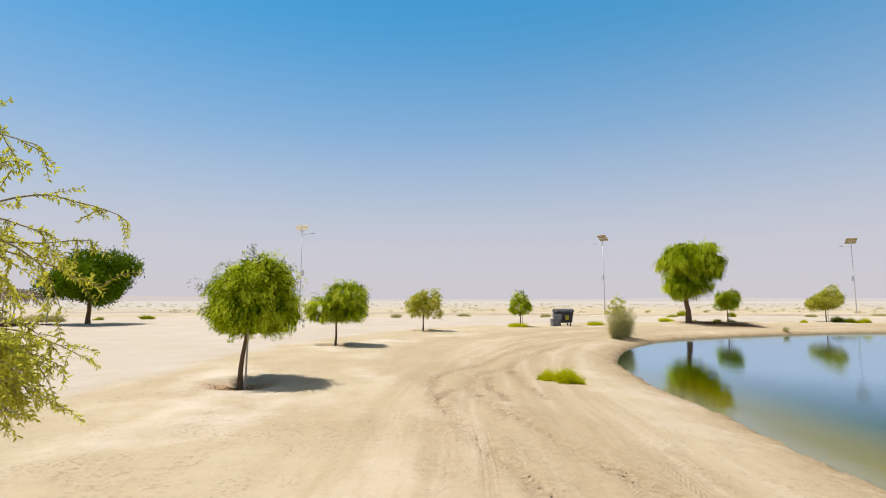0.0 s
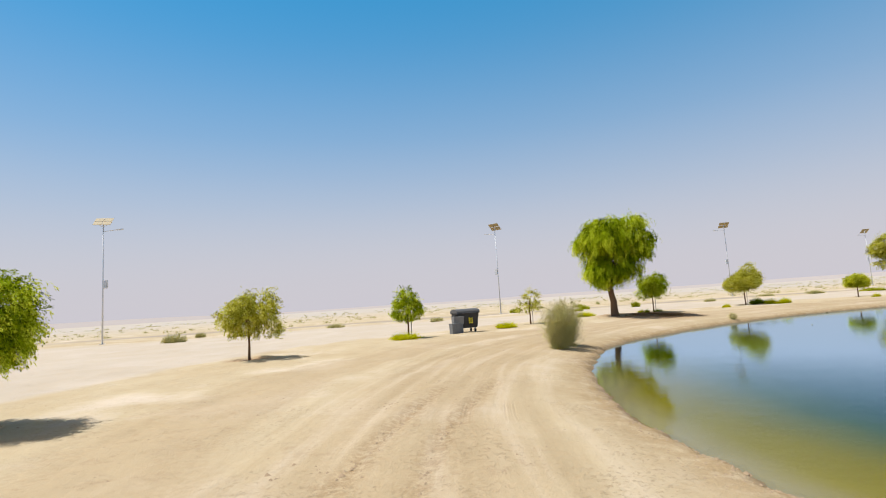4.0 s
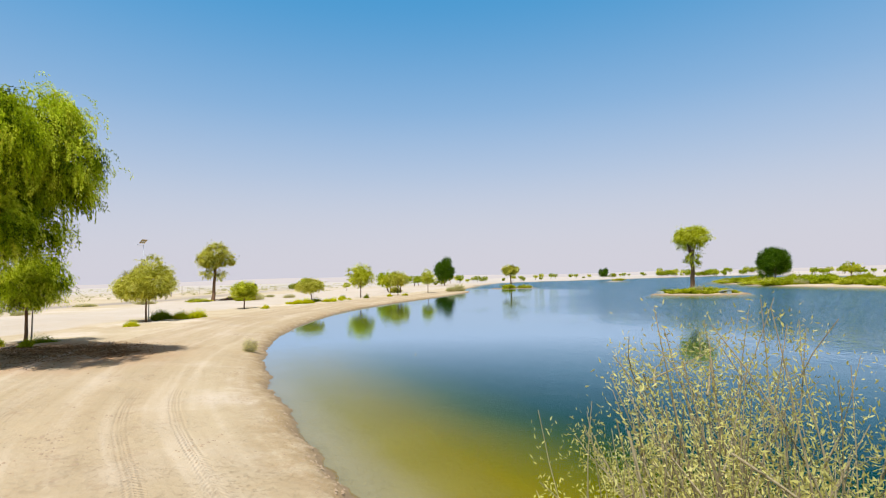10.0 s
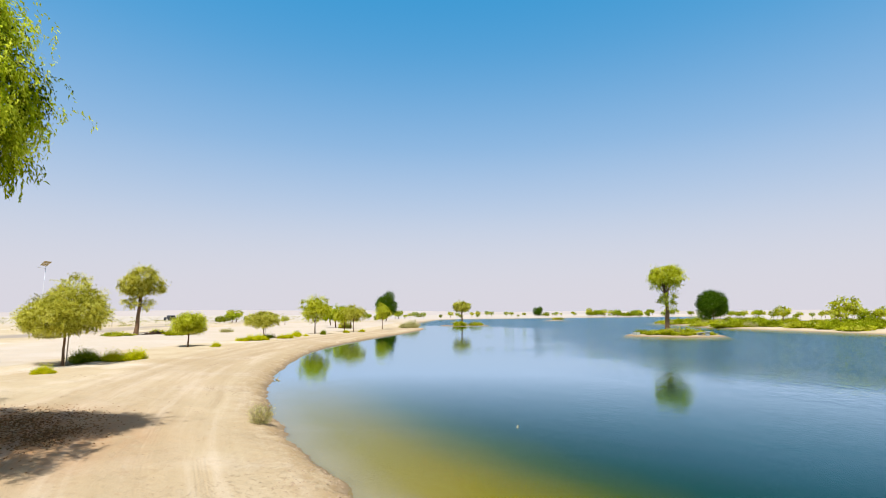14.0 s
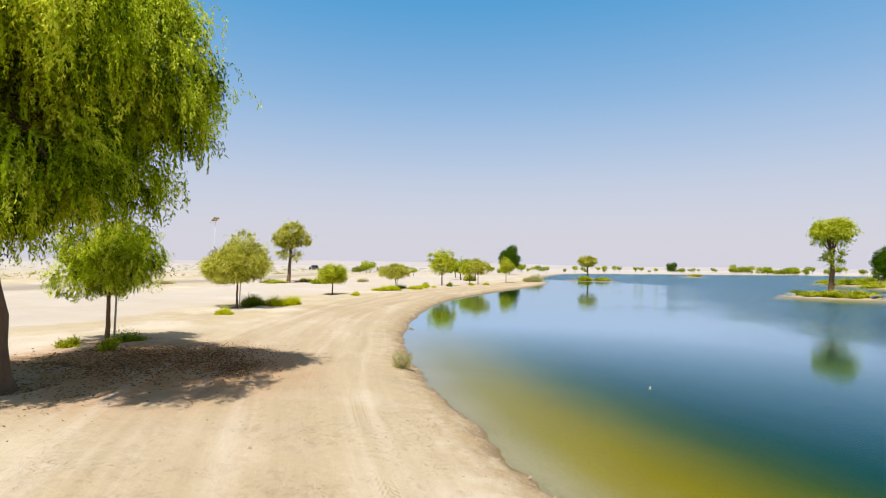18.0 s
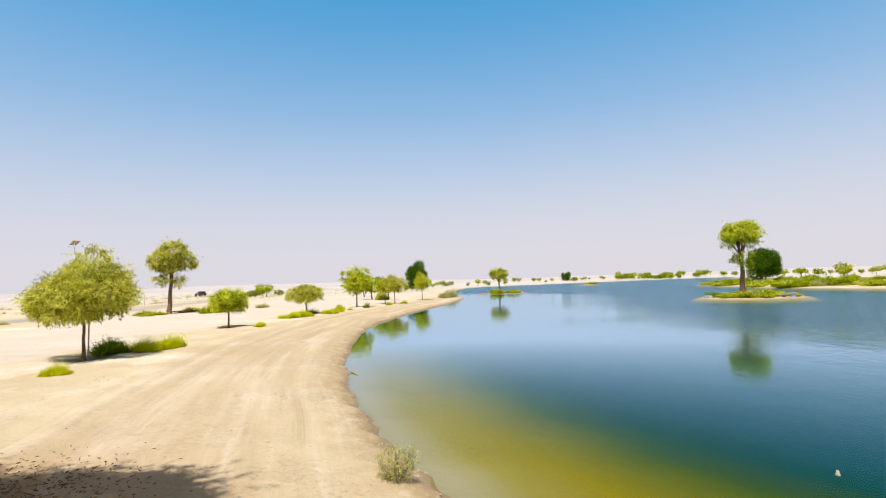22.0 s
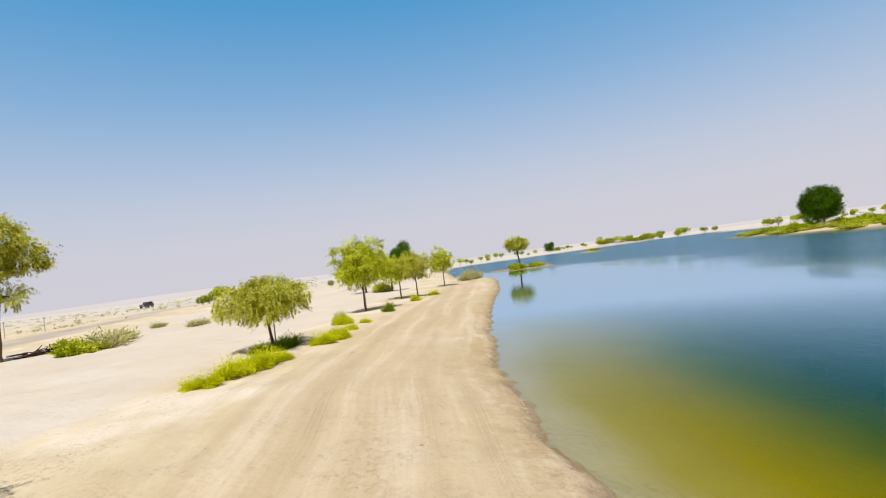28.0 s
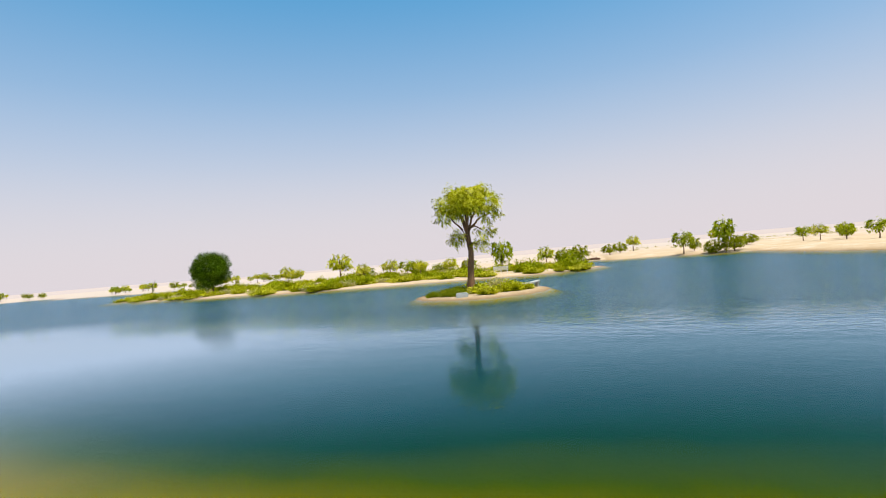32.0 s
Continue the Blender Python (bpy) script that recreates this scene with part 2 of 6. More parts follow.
    base = n.mix(n.math("MULTIPLY", driven, n.ramp(lanes, [(0.50, (0, 0, 0)), (0.66, (0.55, 0.55, 0.55))])), base, (0.345, 0.26, 0.15))
    base = n.mix(n.math("MULTIPLY", driven, n.ramp(lanes, [(0.34, (0.32, 0.32, 0.32)), (0.48, (0, 0, 0))])), base, (0.60, 0.50, 0.385))
    base = n.mix(n.math("MULTIPLY", tread, 0.32), base, (0.36, 0.27, 0.18))
    stones = n.add("ShaderNodeTexVoronoi")
    stones.inputs["Scale"].default_value = 3.2
    n.link(at, stones.inputs["Vector"])
    speck = n.ramp(stones.outputs["Distance"], [(0.035, (1, 1, 1)), (0.075, (0, 0, 0))])
    base = n.mix(n.math("MULTIPLY", speck, 0.55), base, (0.22, 0.16, 0.10))
    # damp rim, then silt, sand and weed below the water
    rim = n.math("ADD", height, n.math("MULTIPLY_ADD", fine, 0.16, -0.08))
    damp = n.ramp(n.math("MULTIPLY_ADD", rim, 4.0, 0.5), [(0.58, (1, 1, 1)), (0.98, (0, 0, 0))])
    base = n.mix(n.math("MULTIPLY", damp, 0.8), base, (0.19, 0.135, 0.08))
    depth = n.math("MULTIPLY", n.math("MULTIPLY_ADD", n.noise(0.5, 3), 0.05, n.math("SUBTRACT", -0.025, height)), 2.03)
    # the deeper stops paint the deep water's teal darkening onto the bed
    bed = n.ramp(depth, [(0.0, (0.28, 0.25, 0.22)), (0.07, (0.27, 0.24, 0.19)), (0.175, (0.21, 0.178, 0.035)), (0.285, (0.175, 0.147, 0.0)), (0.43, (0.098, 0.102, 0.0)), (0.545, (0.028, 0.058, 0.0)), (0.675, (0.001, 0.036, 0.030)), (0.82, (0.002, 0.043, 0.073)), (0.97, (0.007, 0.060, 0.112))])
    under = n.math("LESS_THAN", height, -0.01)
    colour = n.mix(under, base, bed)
    relief = n.math("ADD", n.math("MULTIPLY_ADD", crumbs, 0.35, n.math("MULTIPLY", fine, 0.7)), n.math("ADD", n.math("MULTIPLY", grain, 0.15), n.math("MULTIPLY", mid, 0.4)))
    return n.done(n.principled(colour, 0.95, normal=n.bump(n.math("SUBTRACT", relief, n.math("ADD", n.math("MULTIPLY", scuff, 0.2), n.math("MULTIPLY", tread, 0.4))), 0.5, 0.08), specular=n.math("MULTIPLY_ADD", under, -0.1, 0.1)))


def water_material():
    n = Nodes("lake_water")
    at = n.place()
    split = n.add("ShaderNodeMapping")
    split.inputs["Scale"].default_value = (1.0, 1.6, 1.0)
    split.inputs["Rotation"].default_value = (0, 0, 0.5)
    n.link(at, split.inputs[0])
    small, broad = n.noise(3.0, 3, 0.6, split.outputs[0]), n.noise(1.15, 3, 0.55, split.outputs[0])
    # calm in the lee of the bank, ruffled further out
    reach = n.add("ShaderNodeAttribute", attribute_name="reach").outputs["Fac"]
    lee = n.math("ADD", n.math("MULTIPLY", reach, 0.025), n.math("MULTIPLY_ADD", n.noise(0.05, 2, 0.5), 0.36, -0.18))
    gust = n.ramp(lee, [(0.28, (0.010, 0.010, 0.010)), (0.37, (0.06, 0.06, 0.06)), (0.52, (0.5, 0.5, 0.5)), (0.95, (0.6, 0.6, 0.6))])
    normal = n.bump(n.math("MULTIPLY", n.math("ADD", small, n.math("MULTIPLY", broad, 1.2)), gust), 1.0, 0.3)
    gloss = n.add("ShaderNodeBsdfGlossy")
    n.link(n.math("MULTIPLY_ADD", gust, 0.2, 0.03), gloss.inputs["Roughness"])
    gloss.inputs["Color"].default_value = (0.64, 0.84, 1.0, 1)
    n.link(normal, gloss.inputs["Normal"])
    clear = n.add("ShaderNodeBsdfTransparent")
    clear.inputs[0].default_value = (0.93, 0.94, 0.78, 1)
    edge = n.add("ShaderNodeFresnel")
    edge.inputs[0].default_value = 1.14
    n.link(normal, edge.inputs["Normal"])
    both = n.add("ShaderNodeMixShader")
    n.link(n.math("MULTIPLY", n.math("POWER", edge.outputs[0], 1.8), 5.5, clamp=True), both.inputs[0])
    n.link(clear.outputs[0], both.inputs[1])
    n.link(gloss.outputs[0], both.inputs[2])
    return n.done(both.outputs[0])


SAND, WATER = sand_material(), water_material()
GHAF = foliage("ghaf_leaves", (0.035, 0.065, 0.0), (0.39, 0.475, 0.005), (0.86, 0.87, 0.07), 0.5, 0.26)
GHAF_OLIVE = foliage("olive_ghaf_leaves", (0.17, 0.19, 0.004), (0.58, 0.60, 0.022), (0.85, 0.83, 0.11), 0.5, 0.5)
GHAF_PALE = foliage("pale_ghaf_leaves", (0.20, 0.195, 0.01), (0.58, 0.55, 0.06), (0.80, 0.76, 0.18), 0.5, 0.5)
FICUS_DARK = foliage("dark_ficus_leaves", (0.014, 0.045, 0.0), (0.06, 0.12, 0.003), (0.15, 0.23, 0.01), 0.35, 0.15)
FICUS = foliage("ficus_leaves", (0.028, 0.065, 0.0), (0.115, 0.19, 0.003), (0.27, 0.35, 0.01), 0.35, 0.2)
BUSH = foliage("bush_leaves", (0.17, 0.19, 0.0), (0.53, 0.525, 0.0), (0.78, 0.74, 0.03))
BUSH_DARK = foliage("dark_bush_leaves", (0.045, 0.08, 0.0), (0.16, 0.21, 0.004), (0.32, 0.36, 0.02))
DRY = foliage("dry_shrub_leaves", (0.31, 0.28, 0.07), (0.60, 0.55, 0.17), (0.78, 0.73, 0.32), 0.7, 0.5)
SCRUB = foliage("scrub_leaves", (0.30, 0.27, 0.10), (0.46, 0.42, 0.16), (0.58, 0.52, 0.24), 0.7, 0.3)
THICKET = foliage("thicket_leaves", (0.11, 0.135, 0.0), (0.37, 0.39, 0.006), (0.64, 0.60, 0.08))
THICKET_DARK = foliage("olive_thicket_leaves", (0.09, 0.115, 0.0), (0.28, 0.33, 0.004), (0.48, 0.50, 0.03), 0.5, 0.35)
FAR_GREEN = foliage("far_tree_leaves", (0.11, 0.16, 0.0), (0.35, 0.43, 0.008), (0.58, 0.62, 0.04), 0.5, 0.38)
BARK = bark_material("bark", (0.06, 0.032, 0.016), (0.28, 0.16, 0.085))
TWIG = bark_material("twig_bark", (0.20, 0.16, 0.085), (0.44, 0.37, 0.22))


# ---- mesh helpers ----
def mesh_from(name, verts, faces, material, smooth=False, ids=None, extra=()):
    """A mesh from an array of points and an array of faces, all with the same number of corners."""
    verts, faces = np.asarray(verts, np.float32), np.asarray(faces, np.int32)
    me = bpy.data.meshes.new(name)
    me.vertices.add(len(verts))
    me.vertices.foreach_set("co", verts.ravel())
    k = faces.shape[1]
    me.loops.add(faces.size)
    me.loops.foreach_set("vertex_index", faces.ravel())
    me.polygons.add(len(faces))
    me.polygons.foreach_set("loop_start", np.arange(0, faces.size, k, dtype=np.int32))
    me.materials.append(material)
    for m in extra:
        me.materials.append(m)
    if ids is not None:
        me.polygons.foreach_set("material_index", np.asarray(ids, np.int32))
    me.update(calc_edges=True)
    if smooth:
        me.polygons.foreach_set("use_smooth", np.ones(len(faces), bool))
    me.validate()
    return me


def under(ob, parent):
    if parent is not None:
        ob.parent = parent
    return ob


def part(name, bm, material, parent, label="", smooth=False):
    me = bpy.data.meshes.new(name)
    bm.to_mesh(me)
    bm.free()
    me.materials.append(material)
    if smooth:
        for p in me.polygons:
            p.use_smooth = True
    return tagged(under(new(name, me), parent), label)


def empty(name, x, y, z, turn=0.0, label="", category="", group="", kind=""):
    ob = new(name)
    ob.empty_display_size = 0.2
    ob.matrix_basis = pose(x, y, z, 0, 0, turn)
    return tagged(ob, label, category, group, kind)


def block(sx, sy, sz, at=(0, 0, 0), turn=(0, 0, 0), bevel=0.01, taper=None):
    """A bevelled block, its base's middle at the given place; taper scales its base."""
    bm = bmesh.new()
    bmesh.ops.create_cube(bm, size=1)
    for v in bm.verts:
        v.co = Vector((v.co.x * sx, v.co.y * sy, (v.co.z + 0.5) * sz))
        if taper and v.co.z < sz / 2:
            v.co.x, v.co.y = v.co.x * taper[0], v.co.y * taper[1]
    if bevel:
        bmesh.ops.bevel(bm, geom=bm.edges[:], offset=min(bevel, 0.4 * min(sx, sy, sz)), segments=2, affect="EDGES")
    bm.transform(pose(*at, *turn))
    return bm


def merge(*parts):
    """One bmesh out of several."""
    me = bpy.data.meshes.new("tmp")
    out = bmesh.new()
    for bm in parts:
        bm.to_mesh(me)
        bm.free()
        out.from_mesh(me)
    bpy.data.meshes.remove(me)
    return out


def rod(a, b, r, r2=None, sides=8, bevel=False):
    a, b = Vector(a), Vector(b)
    bm = bmesh.new()
    bmesh.ops.create_cone(bm, cap_ends=True, segments=sides, radius1=r, radius2=r if r2 is None else r2, depth=(b - a).length)
    bm.transform(Matrix.Translation((a + b) / 2) @ (b - a).to_track_quat("Z", "Y").to_matrix().to_4x4())
    return bm


def tubes(paths, radii, sides=7):
    """Points and quads of round tubes along paths; an end is closed by shrinking to a point."""
    V, F, base = [], [], 0
    ring = np.linspace(0, 2 * np.pi, sides, endpoint=False)
    for path, rr in zip(paths, radii):
        path = np.asarray(path, float)
        tang = np.gradient(path, axis=0)
        tang /= np.linalg.norm(tang, axis=1)[:, None] + 1e-9
        ref = np.where(np.abs(tang[:, 2:3]) > 0.9, np.array([[1.0, 0, 0]]), np.array([[0, 0, 1.0]]))
        u = np.cross(tang, ref)
        u /= np.linalg.norm(u, axis=1)[:, None] + 1e-9
        v = np.cross(tang, u)
        pts = path[:, None] + np.asarray(rr, float)[:, None, None] * (np.cos(ring)[None, :, None] * u[:, None] + np.sin(ring)[None, :, None] * v[:, None])
        V.append(pts.reshape(-1, 3))
        i = np.arange(len(path) - 1)[:, None] * sides + np.arange(sides)[None]
        j = np.arange(len(path) - 1)[:, None] * sides + (np.arange(sides)[None] + 1) % sides
        F.append(base + np.stack([i, j, j + sides, i + sides], -1).reshape(-1, 4))
        base += pts.shape[0] * sides
    return np.concatenate(V), np.concatenate(F)


def unit(v):
    return v / (np.linalg.norm(v, axis=-1, keepdims=True) + 1e-9)


def leaves_on(rng, points, ways, length, width, spread=0.8):
    """Small pointed leaves at the points: quads whose long side leans between the way given and chance."""
    n = len(points)
    axis = unit(ways + spread * rng.normal(size=(n, 3)))
    side = unit(np.cross(axis, rng.normal(size=(n, 3))))
    ll = length * rng.uniform(0.6, 1.3, (n, 1))
    ww = width * rng.uniform(0.7, 1.25, (n, 1))
    V = np.stack([points, points + axis * ll * 0.45 + side * ww * 0.5, points + axis * ll, points + axis * ll * 0.45 - side * ww * 0.5], 1)
    return V.reshape(-1, 3), np.arange(4 * n).reshape(-1, 4)


def needles_on(rng, points, ways, length, width, spread=0.4):
    """Narrow leaflets at the points: one triangle each, broad at the stalk."""
    n = len(points)
    axis = unit(ways + spread * rng.normal(size=(n, 3)))
    side = unit(np.cross(axis, rng.normal(size=(n, 3)))) * width * rng.uniform(0.4, 0.65, (n, 1))
    tip = axis * length * rng.uniform(0.6, 1.35, (n, 1))
    V = np.stack([points + side + 0.2 * tip, points - side, points + tip], 1)
    return V.reshape(-1, 3), np.arange(3 * n).reshape(-1, 3)


def strands(rng, starts, ways, lengths, steps, droop):
    """Paths that set out along the ways and bend down under their weight: an array strands x steps x 3."""
    n = len(starts)
    p, way = starts.copy(), unit(ways)
    out = [p.copy()]
    for _ in range(steps - 1):
        way = unit(way + np.array([0, 0, -droop]) + 0.10 * rng.normal(size=(n, 3)))
        p = p + way * (lengths / (steps - 1))[:, None]
        out.append(p.copy())
    return np.stack(out, 1)


def in_lobes(rng, lobes, n, inner=0.45):
    """Points in the outer part of egg-shaped lobes (x, y, z, rx, ry, rz), and the way out at each."""
    size = np.array([l[3] * l[4] + l[3] * l[5] for l in lobes])
    pick = rng.choice(len(lobes), n, p=size / size.sum())
    L = np.array(lobes)[pick]
    way = unit(rng.normal(size=(n, 3)))
    r = rng.uniform(inner ** 2, 1, (n, 1)) ** 0.5
    return L[:, :3] + way * L[:, 3:] * r, way


def tinted(me, values, corners=4):
    """A tone of its own for each bunch of leaves."""
    me.attributes.new("tint", "FLOAT", "POINT").data.foreach_set("value", np.repeat(values, corners).astype(np.float32))
    return me


def crown_leafy(seed, lobes, count, leaf, width, material, inner=0.55):
    """A dense crown: leaves in many little tufts over the lobes."""
    rng = np.random.default_rng(seed)
    tufts, way = in_lobes(rng, lobes, max(8, count // 14), inner)
    pick = rng.integers(0, len(tufts), count)
    pts = tufts[pick] + rng.normal(size=(count, 3)) * leaf * 0.9
    return mesh_from("crown", *leaves_on(rng, pts, way[pick] + np.array([0, 0, -0.2]), leaf, width, 0.9), material)


def limbs(seed, base_r, trunk, targets, sides=9, thin=0.25):
    """Trunk and limbs: the trunk along its points, and limbs from its upper part to the targets."""
    rng = np.random.default_rng(seed)
    trunk = np.asarray(trunk, float)
    t = np.linspace(0, 1, 10)
    fine = np.stack([np.interp(t, np.linspace(0, 1, len(trunk)), trunk[:, k]) for k in range(3)], 1)
    fine[1:-1, :2] += rng.normal(size=(8, 2)) * base_r * 0.12
    rad = base_r * (1.0 - 0.45 * t) * (1 + 0.5 * np.exp(-t * 9))
    paths, radii = [fine], [rad]
    for goal in targets:
        k = rng.integers(6, 10)
        a, b = fine[k], np.asarray(goal, float)
        s = np.linspace(0, 1, 7)[:, None]
        bend = np.array([0, 0, 0.25 * np.linalg.norm(b - a)]) * np.sin(s * np.pi) * 0.6
        p = a + (b - a) * s + bend + rng.normal(size=(7, 3)) * 0.03 * np.linalg.norm(b - a) * s * (1 - s) * 4
        paths.append(p)
        radii.append(rad[k] * 0.62 * (1 - (1 - thin) * s[:, 0]))
    return tubes(paths, radii, sides)


# ---- the lie of the land ----
BANK = [(5.4, 3), (5.4, 7), (5.65, 11), (5.75, 14), (6.0, 17), (6.7, 20), (7.7, 22.5), (9.0, 25.2), (10.4, 27.3), (12.0, 29.45), (14.05, 31.3), (17.2, 33.05), (20.4, 34.5), (23.5, 35.8), (27, 37), (31, 37.9), (35, 38.4), (40, 38.6), (46, 38.6), (52, 37.9), (60, 36.0), (68, 33.8), (76, 31.2), (84, 29.2), (92, 27.2), (99, 26.2), (103, 28)]
FAR_BANK = [(107, 28.5), (125, 26), (150, 22.5), (180, 18), (215, 12), (250, 3), (275, -18), (300, -50), (322, -80), (345, -120), (380, -190), (330, -215), (290, -160), (235, -135), (190, -115), (160, -100), (120, -92), (85, -82), (62, -72), (50, -63), (41, -54), (35, -52.5), (30.5, -49), (31, -38), (31.5, -28), (30, -14), (25, -8), (17, -8), (10, -6), (6.5, -2)]
LAKE = np.array(BANK + FAR_BANK)
MAIN_ISLAND = np.array([(60, 4), (60.3, 1), (62, -1.3), (65, -2.2), (68, -0.8), (69.3, 2.2), (69, 5.2), (67, 7.5), (64, 8.2), (61.5, 6.8)])
SMALL_ISLAND = np.array([(111.5, 18.5), (113, 15), (115, 12), (118.5, 10.6), (121, 12.5), (122.5, 16), (124, 19), (120.5, 21), (115, 21)])
ISLET = np.array([(191, -32), (195, -36), (203, -37), (205, -33), (198, -29)])
PENINSULA = np.array([(134, -36), (124, -30), (103, -22.5), (90, -19.5), (78, -18.5), (66, -19.5), (59.5, -20.5), (55, -26), (53, -32), (56, -39), (68, -48), (88, -58), (110, -68), (134, -70), (146, -58), (143, -44)])


def ring_distance(x, y, ring):
    """Distance to a closed line, and whether inside it."""
    best = np.full(x.shape, 1e9)
    inside = np.zeros(x.shape, bool)
    for (ax, ay), (bx, by) in zip(ring, np.roll(ring, -1, 0)):
        dx, dy = bx - ax, by - ay
        t = np.clip(((x - ax) * dx + (y - ay) * dy) / (dx * dx + dy * dy), 0, 1)
        best = np.minimum(best, np.hypot(x - ax - t * dx, y - ay - t * dy))
        inside ^= ((ay > y) != (by > y)) & (x < dx * (y - ay) / (dy if abs(dy) > 1e-9 else 1e-9) + ax)
    return best, inside


def soften(ring, times=2):
    for _ in range(times):
        nxt = np.roll(ring, -1, 0)
        ring = np.stack([0.75 * ring + 0.25 * nxt, 0.25 * ring + 0.75 * nxt], 1).reshape(-1, 2)
    return ring


LAKE, MAIN_ISLAND, SMALL_ISLAND, ISLET, PENINSULA = [soften(r, 2) for r in (LAKE, MAIN_ISLAND, SMALL_ISLAND, ISLET, PENINSULA)]


def waves(x, y, seed, size, octaves=3):
    rng = np.random.default_rng(seed)
    out = np.zeros(x.shape)
    for o in range(octaves):
        for _ in range(4):
            a, ph = rng.uniform(0, 2 * np.pi), rng.uniform(0, 2 * np.pi)
            k = 2 * np.pi / (size * rng.uniform(0.7, 1.4)) * 2 ** o
            out += np.sin(k * (x * np.cos(a) + y * np.sin(a)) + ph) / (4 * 2 ** o)
    return out


def shore(x, y):
    """Signed distance to the water's edge: above 0 on land."""
    d, inside = ring_distance(x, y, LAKE)
    s = np.where(inside, -d, d)
    for isle in (MAIN_ISLAND, SMALL_ISLAND, ISLET, PENINSULA):
        d, inside = ring_distance(x, y, isle)
        s = np.maximum(s, np.where(inside, d, -d))
    return s + 0.10 * waves(x, y, 3, 3.7, 3) + 0.09 * waves(x, y, 5, 0.9, 2) + 0.05 * waves(x, y, 6, 0.42, 1)


def land_height(x, y):
    s = shore(x, y)
    bank = 0.10 * (1 - np.exp(-np.maximum(s, 0) / 0.10)) + 0.42 * (1 - np.exp(-np.maximum(s, 0) / 2.3))
    bank += 0.22 * np.exp(-((x - 21.6) ** 2 + (y - 42.4) ** 2) / 3.2 ** 2)      # the large tree stands on a low mound
    bank = np.where((x > 52) & (y < 22), bank * 0.5, bank)
    bank = bank - 0.20 * np.clip((x - 55) / 25, 0, 1) * np.clip(y / 20, 0, 1) * np.clip(s / 2, 0, 1)
    bank += np.clip(s / 6, 0, 1) * (0.07 * waves(x, y, 7, 9, 3) + 0.02 * waves(x, y, 8, 1.6, 2))
    for bx, by in BASINS:
        r = np.hypot(x - bx, y - by)
        bank += 0.05 * np.exp(-((r - 0.95) / 0.28) ** 2) - 0.10 * np.exp(-(r / 0.7) ** 4)
    dunes = np.clip((np.hypot(x - 45, y - 20) - 110) / 300, 0, 1)
    bank += dunes * (0.7 + 1.0 * waves(x, y, 12, 90, 3))
    south = np.clip((-y - 58) / 30, 0, 1) * np.clip((95 - x) / 30, 0, 1)
    bank += south * (0.5 + 0.5 * waves(x, y, 15, 40, 3)) * np.clip(s / 10, 0, 1)
    out = np.minimum(line_distance(x, y, np.array(BANK)), np.maximum(-6.0 * s, 0))      # steeper off the islands and far shores
    shelf = 5.0 + 1.8 * np.exp(-((x - 55.5) / 5.2) ** 2) - 0.8 * np.clip((x - 60) / 6, 0, 1)      # a wide shallow where the bank turns south
    bed = -0.50 * (1 - np.exp(-(np.where(s < 0, out, 0) / shelf) ** 1.25)) - 0.02 * (s < -0.05)
    return np.where(s > 0, bank, bed)


def ground_z(x, y):
    return float(land_height(np.array([float(x)]), np.array([float(y)]))[0])


def soften_line(line, times=2):
    for _ in range(times):
        a, b = line[:-1], line[1:]
        line = np.concatenate([line[:1], np.stack([0.75 * a + 0.25 * b, 0.25 * a + 0.75 * b], 1).reshape(-1, 2), line[-1:]])
    return line


# wheel tracks: lines along which tyres have packed and ploughed the sand
TRACK = np.array([(1.2, -20), (1.1, -3), (1.0, 6), (1.3, 13), (2.6, 19), (4.6, 24), (7.5, 29.0), (11, 32.6), (15, 35.4), (19.5, 37.7), (24, 39.3), (29, 40.4), (35, 41.1), (42, 41.2), (49, 40.7), (57, 39.3), (66, 37.2), (75, 34.6), (84, 32.4), (94, 30)])
TRACK = soften_line(TRACK)
SIDE_TRACK = np.array([(3.0, -20), (2.6, 3), (1.2, 9), (-0.6, 15), (-1.0, 20), (1.0, 26), (5, 31), (10, 35.5), (16, 38.6)])


ROAD = np.array([(-900, 300), (-150, 104), (-40, 84), (-8, 77), (3, 73), (20, 70.5), (33, 69), (45, 67.5), (68, 67.5), (110, 73), (200, 88), (900, 230)])
SHOULDER = soften_line(np.array([(-9, -60), (-7.6, 5), (-7.3, 18), (-6.4, 23), (-3, 33.6), (4, 40.6), (14, 44.8), (22, 46.8), (30, 47.6), (36, 47.9), (46, 46.9), (52, 45.2), (57, 44.5), (63, 42.6), (70, 41.4), (78, 39.2), (88, 36), (104, 34)]))
RUTS = [[(0.9, 5.2), (0.5, 6.6), (0.0, 8.7), (-0.2, 9.6), (-0.4, 10.9), (-0.4, 11.9), (-0.3, 13.1), (0.1, 14.0), (0.5, 14.8), (1.3, 16.4), (2.2, 18.7), (3.8, 21.9)], [(2.6, 4.2), (2.2, 5.3), (1.7, 6.4), (1.3, 7.9), (0.9, 8.9), (0.8, 9.7), (0.5, 11.0), (0.5, 11.7), (0.6, 12.8), (1.0, 13.8), (1.5, 14.7), (2.1, 16.1), (3.1, 18.7), (5.2, 22.6)], [(2.0, 10.3), (1.8, 11.8), (1.8, 13.9), (1.8, 14.9), (2.2, 16.5)], [(-0.2, 10.1), (-0.1, 10.6), (0.1, 11.1)], [(1.1, 10.0), (1.0, 11.3), (0.9, 12.0), (1.1, 13.0)]]
BASINS = [(-4.68, 11.54), (-4.63, 21.96), (-1.2, 32.5), (24.6, 43.4), (35.1, 46.0), (46.2, 45.4), (57.0, 43.4), (68.2, 40.6), (20.45, 41.7)]


